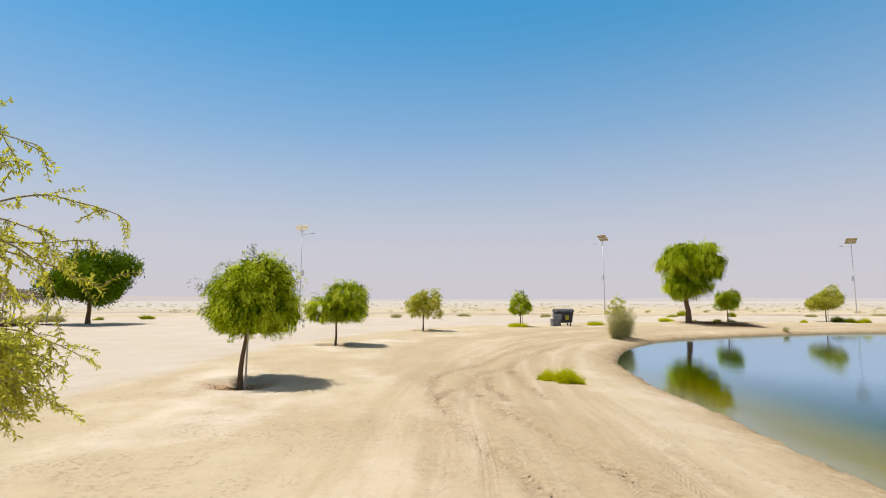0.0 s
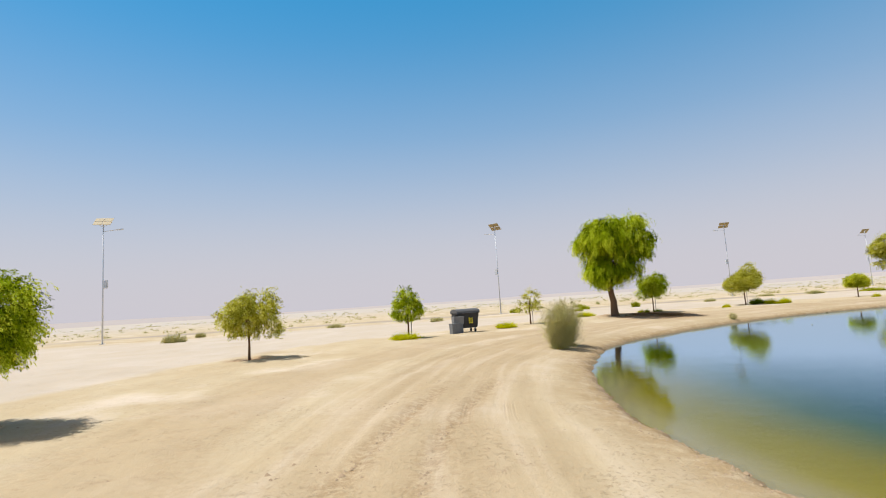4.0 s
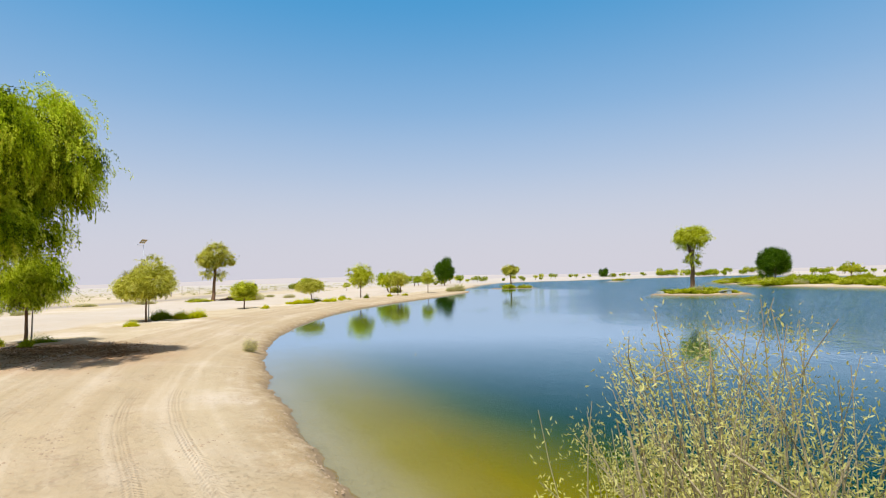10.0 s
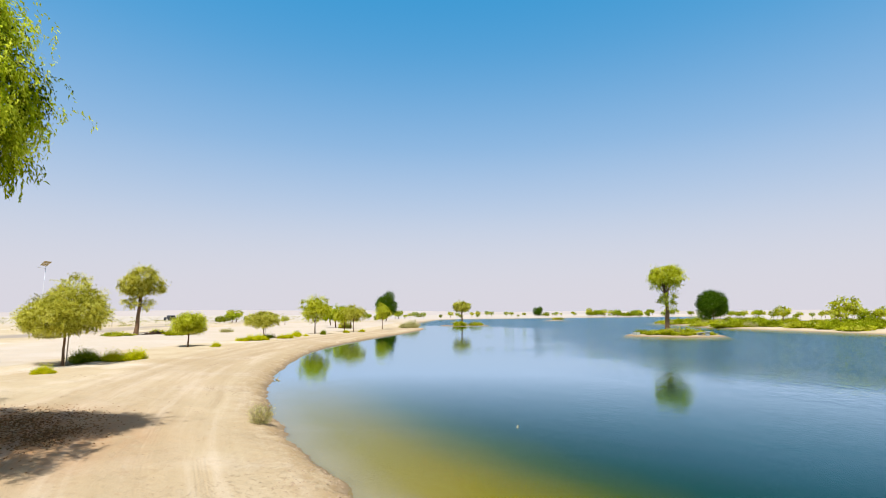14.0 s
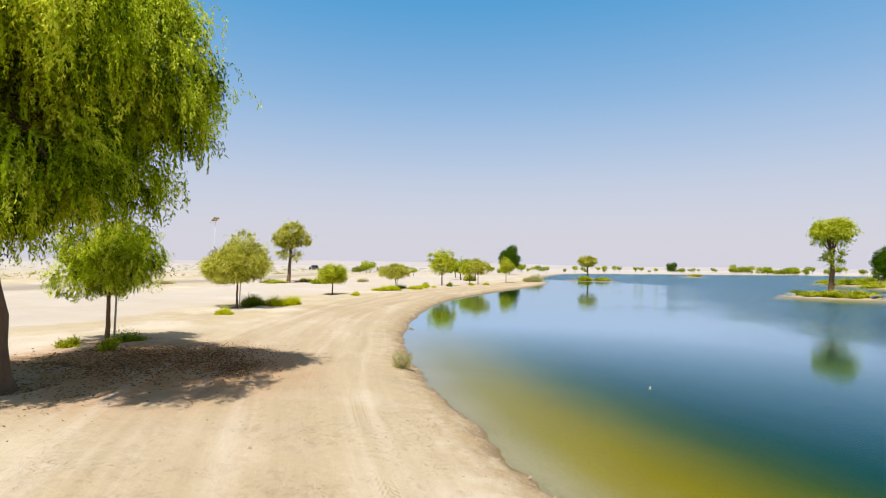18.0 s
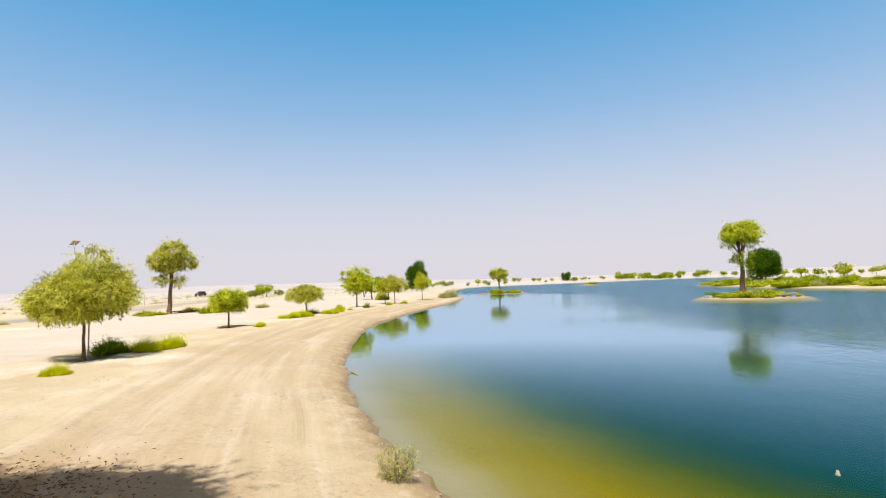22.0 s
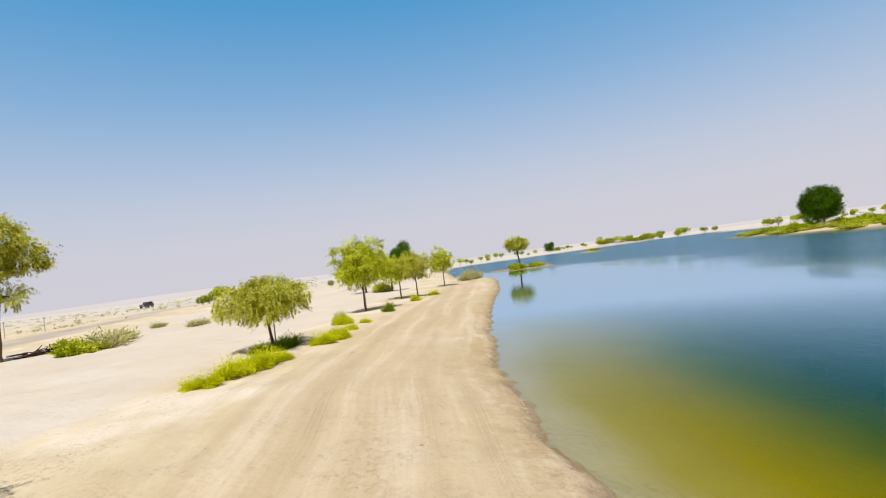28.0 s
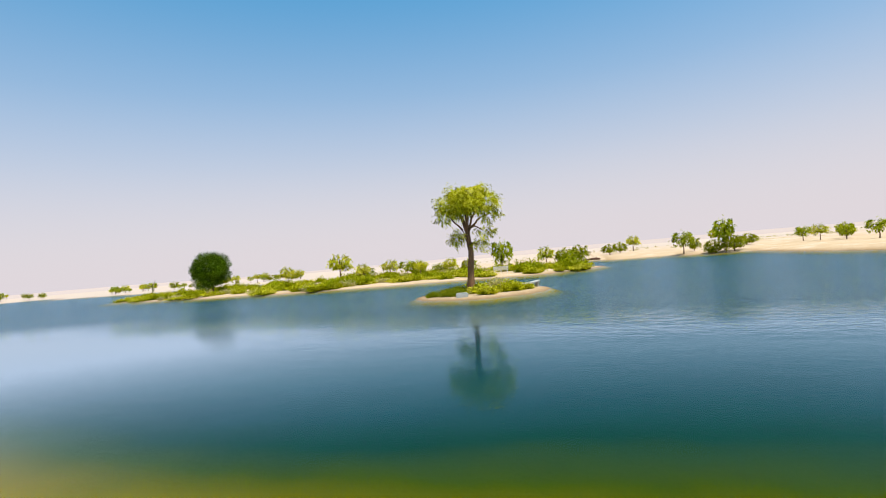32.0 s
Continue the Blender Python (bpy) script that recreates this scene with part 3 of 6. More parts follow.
def line_distance(x, y, line):
    best = np.full(x.shape, 1e9)
    for (ax, ay), (bx, by) in zip(line[:-1], line[1:]):
        dx, dy = bx - ax, by - ay
        t = np.clip(((x - ax) * dx + (y - ay) * dy) / (dx * dx + dy * dy), 0, 1)
        best = np.minimum(best, np.hypot(x - ax - t * dx, y - ay - t * dy))
    return best


def track_frame(x, y, line):
    """Metres along a line and to its left, for each point."""
    best, along, across = np.full(x.shape, 1e9), np.zeros(x.shape), np.full(x.shape, 50.0)
    run = 0.0
    for (ax, ay), (bx, by) in zip(line[:-1], line[1:]):
        dx, dy = bx - ax, by - ay
        size = math.hypot(dx, dy)
        t = np.clip(((x - ax) * dx + (y - ay) * dy) / size ** 2, 0, 1)
        d = np.hypot(x - ax - t * dx, y - ay - t * dy)
        hit = d < best
        side = np.sign((y - ay) * dx - (x - ax) * dy)
        best = np.where(hit, d, best)
        along = np.where(hit, run + t * size, along)
        across = np.where(hit, side * d, across)
        run += size
    return along, across


def spaced(*stretches):
    out = []
    for a, b, step in stretches:
        out.append(np.arange(a, b, step))
    return np.concatenate(out)


def far_steps(a, b, n, power=2.2):
    return a + (b - a) * np.linspace(0, 1, n) ** power


def make_ground():
    xs = np.concatenate([far_steps(-8.5, -3400, 70)[::-1], spaced((-8, 64, 0.165), (64, 72, 0.25), (72, 125, 0.6)), far_steps(125, 3400, 70)])
    ys = np.concatenate([far_steps(-9.3, -3400, 80)[::-1], spaced((-9, 3, 0.25), (3, 46, 0.165), (46, 64, 0.45)), far_steps(64, 3400, 60)])
    X, Y = np.meshgrid(xs, ys)
    x, y = X.ravel(), Y.ravel()
    z = land_height(x, y)
    s = shore(x, y)
    wear = np.zeros(len(x))
    near = (np.abs(x - 30) < 70) & (np.abs(y - 20) < 45)
    xn, yn = x[near], y[near]
    rut, worn = np.zeros(len(xn)), np.zeros(len(xn))
    ploughed = np.zeros(len(xn))
    for line, deep, band in ((TRACK, 0.55, 1.9), (SIDE_TRACK, 0.5, 1.3)):
        d = line_distance(xn, yn, line)
        worn = np.maximum(worn, np.exp(-(d / band) ** 4) * 0.75)
        for off in (0.0, 0.7):
            w = line_distance(xn + off * 0.6 + 0.25 * waves(xn, yn, 40 + int(off * 10), 22, 1), yn - off * 0.8, line)
            ploughed = np.maximum(ploughed, 0.5 * deep * np.exp(-((w - 0.85) / 0.2) ** 2))
            rut += deep * (-0.045 * np.exp(-((np.abs(w - 0.8)) / 0.12) ** 2) + 0.03 * np.exp(-((np.abs(w - 1.05)) / 0.11) ** 2) + 0.02 * np.exp(-((np.abs(w - 0.55)) / 0.10) ** 2))
    for line in RUTS:
        d = line_distance(xn + 0.05 * waves(xn, yn, 44, 1.1, 2), yn, np.array(line))
        rut += -0.075 * np.exp(-(d / 0.10) ** 2) + 0.055 * np.exp(-((d - 0.2) / 0.08) ** 2)
        ploughed = np.maximum(ploughed, np.exp(-(d / 0.2) ** 2))
    rut = rut * (0.45 + 0.4 * waves(xn, yn, 33, 11, 2)) + 0.004 * waves(xn, yn, 21, 0.7, 3) + 0.012 * np.abs(waves(xn, yn, 22, 2.2, 2))
    z[near] += rut * np.clip(s[near] / 1.2, 0, 1)
    turned_up = np.zeros(len(x))
    turned_up[near] = ploughed
    wear[near] = worn * np.clip(s[near], 0, 1)
    wear = np.maximum(wear, 0.55 * np.exp(-np.maximum(s, 0) / 1.3) * (s > 0))
    gravel = np.exp(-(line_distance(x, y, ROAD) / 2.6) ** 4)
    beyond = track_frame(x, y, SHOULDER)[1] + 0.5 * waves(x, y, 51, 6, 2)
    graded = np.clip((beyond + 0.3) / 0.9, 0, 1) * np.clip((64 + 5 * waves(x, y, 52, 30, 2) - y) / 5, 0, 1) * (beyond < 49)
    scrub = np.clip((y - 84) / 12, 0, 1) * np.exp(-((y - 84) / 500) ** 2)
    brink = np.exp(-(np.maximum(s, 0) / 0.8) ** 2) * (s > -0.1)
    # litter patches set on the trees' shadows, colouring the shaded sand brown
    litter = np.exp(-(np.hypot((x - 22.4), (y - 41.0)) / 2.85) ** 4)
    for bx, by in BASINS:
        litter = np.maximum(litter, 0.8 * np.exp(-(np.hypot(x - bx, y - by) / 0.8) ** 4))
    along, across = track_frame(x, y, TRACK)
    nx, ny = len(xs), len(ys)
    i = (np.arange(ny - 1)[:, None] * nx + np.arange(nx - 1)[None]).ravel()
    me = mesh_from("ground", np.stack([x, y, z], 1), np.stack([i, i + 1, i + nx + 1, i + nx], 1), SAND, smooth=True)
    for key, data in (("wear", wear), ("gravel", gravel), ("scrub", scrub), ("brink", brink), ("litter", litter), ("rut", turned_up), ("far_haze", np.clip((np.hypot(x - 45, y - 20) - 80) / 130, 0, 1)), ("graded", graded), ("along", along), ("across", across)):
        me.attributes.new(key, "FLOAT", "POINT").data.foreach_set("value", data.astype(np.float32))
    return tagged(new("ground", me), "pale desert sand with wheel tracks and a damp lake shore", "sand", kind="structure")


ground = make_ground()


def make_water():
    xs, ys = np.concatenate([np.arange(4, 140, 2.0), np.linspace(140, 395, 40)]), np.concatenate([np.linspace(-230, -60, 30), np.arange(-58, 61, 2.0)])
    X, Y = np.meshgrid(xs, ys)
    nx, ny = len(xs), len(ys)
    i = (np.arange(ny - 1)[:, None] * nx + np.arange(nx - 1)[None]).ravel()
    me = mesh_from("water", np.stack([X.ravel(), Y.ravel(), 0 * X.ravel()], 1), np.stack([i, i + 1, i + nx + 1, i + nx], 1), WATER)
    me.attributes.new("reach", "FLOAT", "POINT").data.foreach_set("value", line_distance(X.ravel(), Y.ravel(), np.array(BANK)).astype(np.float32))
    return tagged(new("water", me), "still blue lake water with a light ripple", "lake", kind="structure")


water = make_water()
# pinkish grey: the air's haze is painted into the ridge's base colour
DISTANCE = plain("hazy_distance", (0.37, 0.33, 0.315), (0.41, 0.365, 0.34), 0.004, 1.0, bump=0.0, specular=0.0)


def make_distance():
    """A ridge of dunes all round, near the horizon, with haze put into its colour."""
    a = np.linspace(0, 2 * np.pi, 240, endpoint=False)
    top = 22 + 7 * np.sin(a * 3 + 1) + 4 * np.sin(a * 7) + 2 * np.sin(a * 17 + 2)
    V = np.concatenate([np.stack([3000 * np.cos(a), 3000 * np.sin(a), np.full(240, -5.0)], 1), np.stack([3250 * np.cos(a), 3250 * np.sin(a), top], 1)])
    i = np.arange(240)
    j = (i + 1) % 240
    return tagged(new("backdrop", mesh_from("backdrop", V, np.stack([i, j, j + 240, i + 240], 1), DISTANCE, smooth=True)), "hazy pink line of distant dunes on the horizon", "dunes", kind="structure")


make_distance()


# ---- trees ----
def tree(name, x, y, crown, wood, label, category="tree", group="", bark=None, turn=0.0, sink=0.04):
    """A tree: an Empty at its foot with a trunk, limbs and all, and a crown."""
    root = empty(name, x, y, ground_z(x, y) - sink, turn, label, category, group)
    under(new("trunk", mesh_from("trunk", *wood, bark or BARK, smooth=True)), root)
    under(new("crown", crown), root)
    return root


def stake(root, dx, dy, high):
    part("stake", rod((dx, dy, -0.1), (dx + 0.03, dy, high), 0.024, 0.02), STAKE, root, "weathered support stake")


STAKE = plain("weathered_wood", (0.32, 0.27, 0.21), (0.50, 0.43, 0.35), 9, 0.9)


def young_ghaf(x, y, seed, high, wide, clear, label, lobes=None, leaf=0.05, count=11000, material=None, lean=0.0, radius=0.055, hang=0.28, staked=False, name="ghaf_tree", open_top=0.35, shift=(0.0, 0.0)):
    """A young tree; shift moves its crown off the foot of the trunk."""
    mid, rz = (high + clear) / 2, (high - clear) / 2
    r = wide / 2
    if lobes is None:
        rng = random.Random(seed)
        lobes = [(0, 0, mid, r * 0.55, r * 0.55, rz * 0.6)]
        for k in range(9):
            a, up, size = k * 2.4 + rng.uniform(-0.3, 0.3), -0.42 + 0.115 * k, rng.uniform(0.28, 0.42)
            out = rng.uniform(0.48, 0.62) * math.sqrt(1 - up * up)
            lobes.append((r * out * math.cos(a), r * out * math.sin(a), mid + rz * (up + rng.uniform(-0.08, 0.12)), r * size, r * size, rz * size))
    lobes = [(l[0] + shift[0], l[1] + shift[1], *l[2:]) for l in lobes]
    crown = crown_tassels(seed, lobes, max(80, count // 120), 165 if count > 60000 else 130, hang * 1.15, 0.09, leaf * 1.03, leaf * 0.40, material or GHAF, clear, int(count * 0.014 * open_top), 0.12 if material else 0.22, 0.25, 10)
    goals = [(l[0] * 0.9, l[1] * 0.9, l[2] + 0.3 * l[5]) for l in lobes]
    wood = limbs(seed, radius, [(lean, 0, -0.1), (lean * 0.7 + 0.1 * shift[0], 0.1 * shift[1], clear * 0.5), (0.5 * shift[0], 0.5 * shift[1], clear + 0.15), (*shift, mid)], goals, 7)
    root = tree(name, x, y, crown, wood, label, "tree", "ghaf trees along the shore")
    if staked:
        stake(root, lean + 0.14, -0.05, clear + 0.3)
    return root


def crown_tassels(seed, lobes, tassels, per, hang, thick, leaf, width, material, floor, fringe=260, droop=0.42, ragged=0.5, threads=14):
    """A weeping crown: tassels of leafy threads that hang from the lobes, and a fringe of loose sprays."""
    rng = np.random.default_rng(seed)
    seat, out = in_lobes(rng, lobes, tassels, 0.62)
    way = out * np.array([0.6, 0.6, 0.35]) + np.array([0, 0, 0.25]) + 0.15 * rng.normal(size=(tassels, 3))
    path = strands(rng, seat, way, hang * rng.uniform(0.5, 1.2, tassels), 12, droop)
    bulk = thick * rng.uniform(0.6, 1.35, tassels)
    aside = rng.normal(size=(tassels, threads, 3)) * bulk[:, None, None] * np.array([1, 1, 0.8])
    cut = rng.uniform(0.55, 1.0, (tassels, threads))
    who = np.repeat(np.arange(tassels), per)
    thread = rng.integers(0, threads, len(who))
    step = rng.random(len(who)) ** 0.85 * 10.99 * cut[who, thread]
    k, f = step.astype(int), (step % 1)[:, None]
    core = path[who, k] * (1 - f) + path[who, k + 1] * f
    tang = unit(path[who, k + 1] - path[who, k])
    profile = np.interp(step, [0, 2, 5, 8, 11], [0.6, 1.05, 1.1, 0.95, 0.8])
    pts = core + aside[who, thread] * profile[:, None] + rng.normal(size=core.shape) * (0.10 * bulk[who] + 0.006)[:, None]
    low = floor + ragged * rng.random(tassels)[who]
    whole = keep = pts[:, 2] > low
    pts, tang = pts[keep], tang[keep]
    seat, out = in_lobes(rng, lobes, fringe, 0.9)
    thin = strands(rng, seat, out + np.array([0, 0, 0.2]), rng.uniform(0.4, 0.95, fringe) * hang, 22, 0.30)
    loose = thin.reshape(-1, 3)
    ways = unit(np.gradient(thin, axis=1)).reshape(-1, 3)
    keep = loose[:, 2] > floor + 0.8 * ragged
    pts = np.concatenate([pts, loose[keep], loose[keep] + 0.012, loose[keep] - 0.012])
    tang = np.concatenate([tang, ways[keep], ways[keep], ways[keep]])
    me = mesh_from("crown", *needles_on(rng, pts, tang + np.array([0, 0, -0.35]), leaf, width, 0.52), material)
    tone = (rng.uniform(-0.5, 0.5, tassels)[who] + rng.uniform(-0.16, 0.16, (tassels, threads))[who, thread] + 0.3 * (step / 11 - 0.5))[whole]
    return tinted(me, np.concatenate([tone, np.zeros(len(pts) - len(tone))]), 3)


def turned(lobes, angle):
    c, q = math.cos(radians(angle)), math.sin(radians(angle))
    return [(l[0] * c - l[1] * q, l[0] * q + l[1] * c, *l[2:]) for l in lobes]


def big_weeping_ghaf():
    lobes = turned([(-1.65, 0, 5.5, 0.95, 1.2, 0.65), (-0.5, 0, 6.25, 1.1, 1.3, 0.5), (1.1, 0, 6.3, 1.0, 1.2, 0.5), (1.85, 0, 5.2, 0.85, 1.1, 0.6), (0, 1.6, 5.5, 1.4, 1.0, 0.7), (0, -1.6, 5.5, 1.4, 1.0, 0.7), (0, 0, 5.0, 1.5, 1.5, 0.8),
                    (-1.2, 0, 3.5, 0.5, 0.8, 0.55), (-0.9, -0.9, 3.4, 0.9, 0.7, 0.6), (-0.8, 0.9, 3.4, 0.8, 0.7, 0.5), (0.3, -0.9, 3.6, 0.9, 0.6, 0.5), (1.1, 0, 3.7, 0.6, 0.9, 0.5), (1.9, -0.2, 4.4, 0.5, 0.7, 0.4), (1.5, 0.3, 4.9, 0.7, 0.9, 0.5), (-0.4, 0, 3.4, 0.7, 0.7, 0.4), (-1.45, 0.1, 4.4, 0.6, 0.8, 0.5), (-1.3, -0.3, 4.0, 0.5, 0.7, 0.4)], -42)
    lobes = [(0.90 * l[0], 0.90 * l[1], 0.97 * l[2] - (0.22 if l[2] < 4.2 else 0.0), 0.88 * l[3], 0.88 * l[4], 0.96 * l[5]) for l in lobes]
    lobes = [(l[0] + 0.15, l[1] - 0.14, *l[2:]) for l in lobes]
    crown = crown_tassels(11, lobes, 640, 780, 0.92, 0.17, 0.066, 0.0255, GHAF, 1.35, 1300, threads=24)
    goals = [(l[0], l[1], l[2]) for l in lobes]
    wood = limbs(12, 0.235, [(0.0, 0, -0.15), (-0.06, 0.05, 0.8), (-0.12, 0.10, 1.7), (-0.16, 0.13, 2.9), (-0.15, 0.12, 4.0)], goals, 14, 0.25)
    return tree("weeping_ghaf_tree", 20.45, 41.7, crown, wood, "large weeping ghaf tree with a thick brown trunk on the sand", "tree")


big_weeping_ghaf()
young_ghaf(-4.68, 11.54, 21, 3.3, 2.25, 1.1, "rounded young ghaf tree with drooping fine leaves", lobes=[(0.1, 0, 2.5, 0.6, 0.6, 0.5), (0.25, 0, 2.4, 0.5, 0.5, 0.45), (-0.5, 0.1, 1.75, 0.4, 0.45, 0.4), (0.5, 0.1, 1.8, 0.42, 0.45, 0.42), (0, -0.4, 1.8, 0.55, 0.42, 0.45), (0, 0.45, 1.8, 0.55, 0.42, 0.45), (-0.5, 0, 2.3, 0.35, 0.4, 0.3), (0.1, 0, 1.9, 0.5, 0.5, 0.45)], count=105000, leaf=0.045, radius=0.06, staked=True, hang=0.4, shift=(0.05, 0.5), open_top=0.6)
young_ghaf(-4.63, 21.96, 22, 3.0, 2.6, 0.95, "lopsided young ghaf tree, lower on one side", lobes=[(0.45, 0, 2.2, 0.7, 0.7, 0.6), (-0.55, 0, 1.7, 0.55, 0.6, 0.42), (0.1, 0.3, 1.8, 0.6, 0.6, 0.5), (0.7, -0.1, 1.7, 0.45, 0.5, 0.45)], count=62000, hang=0.45)
young_ghaf(-1.2, 32.5, 23, 2.85, 2.4, 0.75, "small olive ghaf tree with a rounded crown", count=42000, material=GHAF_PALE)
young_ghaf(5.85, 37.6, 24, 2.6, 1.9, 0.75, "small ghaf sapling with a pointed crown", lobes=[(0, 0, 1.5, 0.75, 0.75, 0.6), (0, 0, 2.1, 0.4, 0.4, 0.5)], count=28000, staked=True)
young_ghaf(14.5, 42.0, 25, 2.3, 1.8, 0.6, "thin straggling sapling tied to a stake", lobes=[(0.15, 0, 1.6, 0.5, 0.5, 0.55), (-0.45, 0, 1.1, 0.35, 0.35, 0.3), (0.4, 0.1, 1.2, 0.3, 0.3, 0.3)], count=4200, material=GHAF_PALE, staked=True)
young_ghaf(24.6, 43.4, 26, 2.9, 2.2, 0.95, "small ghaf tree beside a wooden stake", count=61000, leaf=0.045, staked=True)
young_ghaf(35.1, 46.0, 27, 3.55, 3.5, 1.0, "wide olive ghaf tree with loose upper sprays", leaf=0.042, lobes=[(0.5, 0, 2.3, 1.0, 1.0, 0.75), (-0.8, 0, 1.8, 0.85, 0.85, 0.5), (0.9, 0.3, 2.75, 0.55, 0.55, 0.75), (-0.2, -0.6, 2.0, 0.9, 0.8, 0.55), (0.1, 0.7, 2.0, 0.9, 0.8, 0.6)], count=100000, material=GHAF_PALE, staked=True, open_top=0.6)
young_ghaf(46.2, 45.4, 28, 2.15, 1.9, 0.8, "small round ghaf tree in a shallow sand basin", count=64000, hang=0.26, leaf=0.042, material=GHAF_OLIVE)
young_ghaf(57.0, 43.4, 29, 2.45, 2.9, 0.75, "low spreading ghaf tree with a leaning trunk", lobes=[(0.3, 0, 1.75, 0.9, 0.9, 0.45), (-0.8, 0, 1.45, 0.7, 0.7, 0.35), (0.9, 0.2, 1.75, 0.55, 0.6, 0.45), (-0.2, -0.5, 1.6, 0.8, 0.8, 0.4), (-0.2, 0.6, 1.6, 0.8, 0.8, 0.4)], count=52000, material=GHAF_PALE, lean=0.45, staked=True, hang=0.28)
young_ghaf(68.2, 40.6, 30, 4.1, 3.1, 1.0, "tall rounded ghaf tree on the bank", count=66000, hang=0.4, staked=True, material=GHAF_OLIVE)
young_ghaf(76.3, 37.0, 31, 3.2, 3.0, 1.0, "pale spreading ghaf tree on the spit", count=44000, material=GHAF_PALE)
young_ghaf(77.0, 38.1, 33, 3.3, 3.0, 0.9, "broad lime green ghaf tree growing beside another", count=40000, material=GHAF_OLIVE)
young_ghaf(87.0, 33.4, 32, 3.75, 2.5, 1.0, "ghaf tree near the tip of the spit", count=40000, material=GHAF_OLIVE)


def overhanging_ghaf():
    """The tree whose sprays hang beside the start of the walk."""
    rng = np.random.default_rng(61)
    x, y = -4.0, 1.6

    def boughs(n, low, high, way, reach, droop):
        start = np.stack([rng.uniform(1.42, 1.66, n), rng.uniform(0.0, 0.7, n), rng.uniform(low, high, n)], 1)
        return strands(rng, start, np.array(way) + np.array([0.15, 0.3, 0.28]) * rng.normal(size=(n, 3)), rng.uniform(*reach, n), 12, droop)

    back_start, out = in_lobes(rng, [(0.3, 0.1, 2.7, 0.9, 0.9, 0.6), (-0.5, 0.3, 2.6, 1.0, 1.0, 0.8), (0.6, -0.4, 2.2, 0.8, 0.7, 0.6)], 70)
    main = np.concatenate([boughs(17, 2.15, 2.5, (1.0, 0, 0.18), (0.45, 0.90), 0.06), boughs(60, 1.70, 1.92, (0.8, 0.1, 0.05), (0.35, 0.62), 0.10), strands(rng, back_start, out, rng.uniform(0.4, 0.9, 70), 12, 0.1)])
    # little side twigs, then pairs of leaflets along both
    who, k = np.repeat(np.arange(len(main)), 11), np.tile(np.arange(1, 12), len(main))
    tang = unit(np.gradient(main, axis=1))
    side = strands(rng, main[who, k], tang[who, k] + 0.75 * rng.normal(size=(len(who), 3)), rng.uniform(0.06, 0.20, len(who)), 8, 0.10)
    ways = unit(np.gradient(side, axis=1))
    pts, tan = [], []
    for sign in (-1, 1):
        across = unit(np.cross(ways, np.array([0.2, 1.0, 0.1])))
        for shift in (0.0, 0.5):
            pts.append((side + shift * 0.012 * ways).reshape(-1, 3))
            tan.append((0.7 * ways + sign * across - np.array([0, 0, 0.2])).reshape(-1, 3))
    crown = mesh_from("crown", *leaves_on(rng, np.concatenate(pts), np.concatenate(tan), 0.028, 0.0095, 0.35), GHAF_PALE)
    root = tree("ghaf_tree", x, y, crown, limbs(62, 0.09, [(-0.2, 0, -0.1), (-0.1, 0, 0.7), (0, 0, 1.5), (0.1, 0, 2.3)], [(1.6, 0.3, 2.55), (1.6, 0.5, 2.2), (0.2, -0.8, 2.8), (-0.8, 0.5, 2.9), (1.6, 0.2, 1.8)], 7, 0.1), "pale ghaf tree with loose sprays hanging low", "tree")
    under(new("twig", mesh_from("twig", *tubes(list(main) + list(side), [np.linspace(0.006, 0.002, 12)] * len(main) + [np.linspace(0.0022, 0.001, 8)] * len(side), 4), TWIG)), root)
    return root


overhanging_ghaf()


def tall_ghaf(x, y, seed, lobes, trunk, radius, count, label, leaf=0.10, hang=0.55, name="tall_ghaf_tree", material=None):
    crown = crown_tassels(seed, lobes, count // 130, 185, hang, 0.17, leaf, leaf * 0.36, material or GHAF_OLIVE, 1.2, 220, 0.15, 0.3, 9)
    wood = limbs(seed, radius, trunk, [(l[0] * 0.95, l[1] * 0.95, l[2]) for l in lobes], 9, 0.22)
    return tree(name, x, y, crown, wood, label, "tree")


tall_ghaf(65.3, 3.3, 71, [(-0.1, 0, 6.75, 1.25, 1.2, 0.5), (-1.35, 0.2, 6.1, 0.8, 0.8, 0.6), (1.15, -0.2, 6.2, 0.85, 0.8, 0.65), (-0.3, 1.0, 6.1, 0.9, 0.8, 0.6), (0.0, -1.0, 6.1, 0.9, 0.8, 0.6), (1.5, 0.1, 5.4, 0.55, 0.55, 0.45), (-1.6, 0.1, 5.2, 0.5, 0.5, 0.4), (0.5, 0.2, 5.6, 0.6, 0.6, 0.4), (-1.2, 0.3, 4.1, 0.42, 0.42, 0.3), (0.75, -0.1, 3.7, 0.4, 0.4, 0.3), (-0.7, 0.1, 3.2, 0.4, 0.4, 0.25)],
          [(0.15, 0, -0.2), (0.05, 0, 1.2), (-0.1, 0, 2.6), (0.0, 0, 3.6), (0.1, 0, 4.4)], 0.25, 60000, "tall ghaf tree with a forked dark trunk on the island", leaf=0.085, hang=0.5)
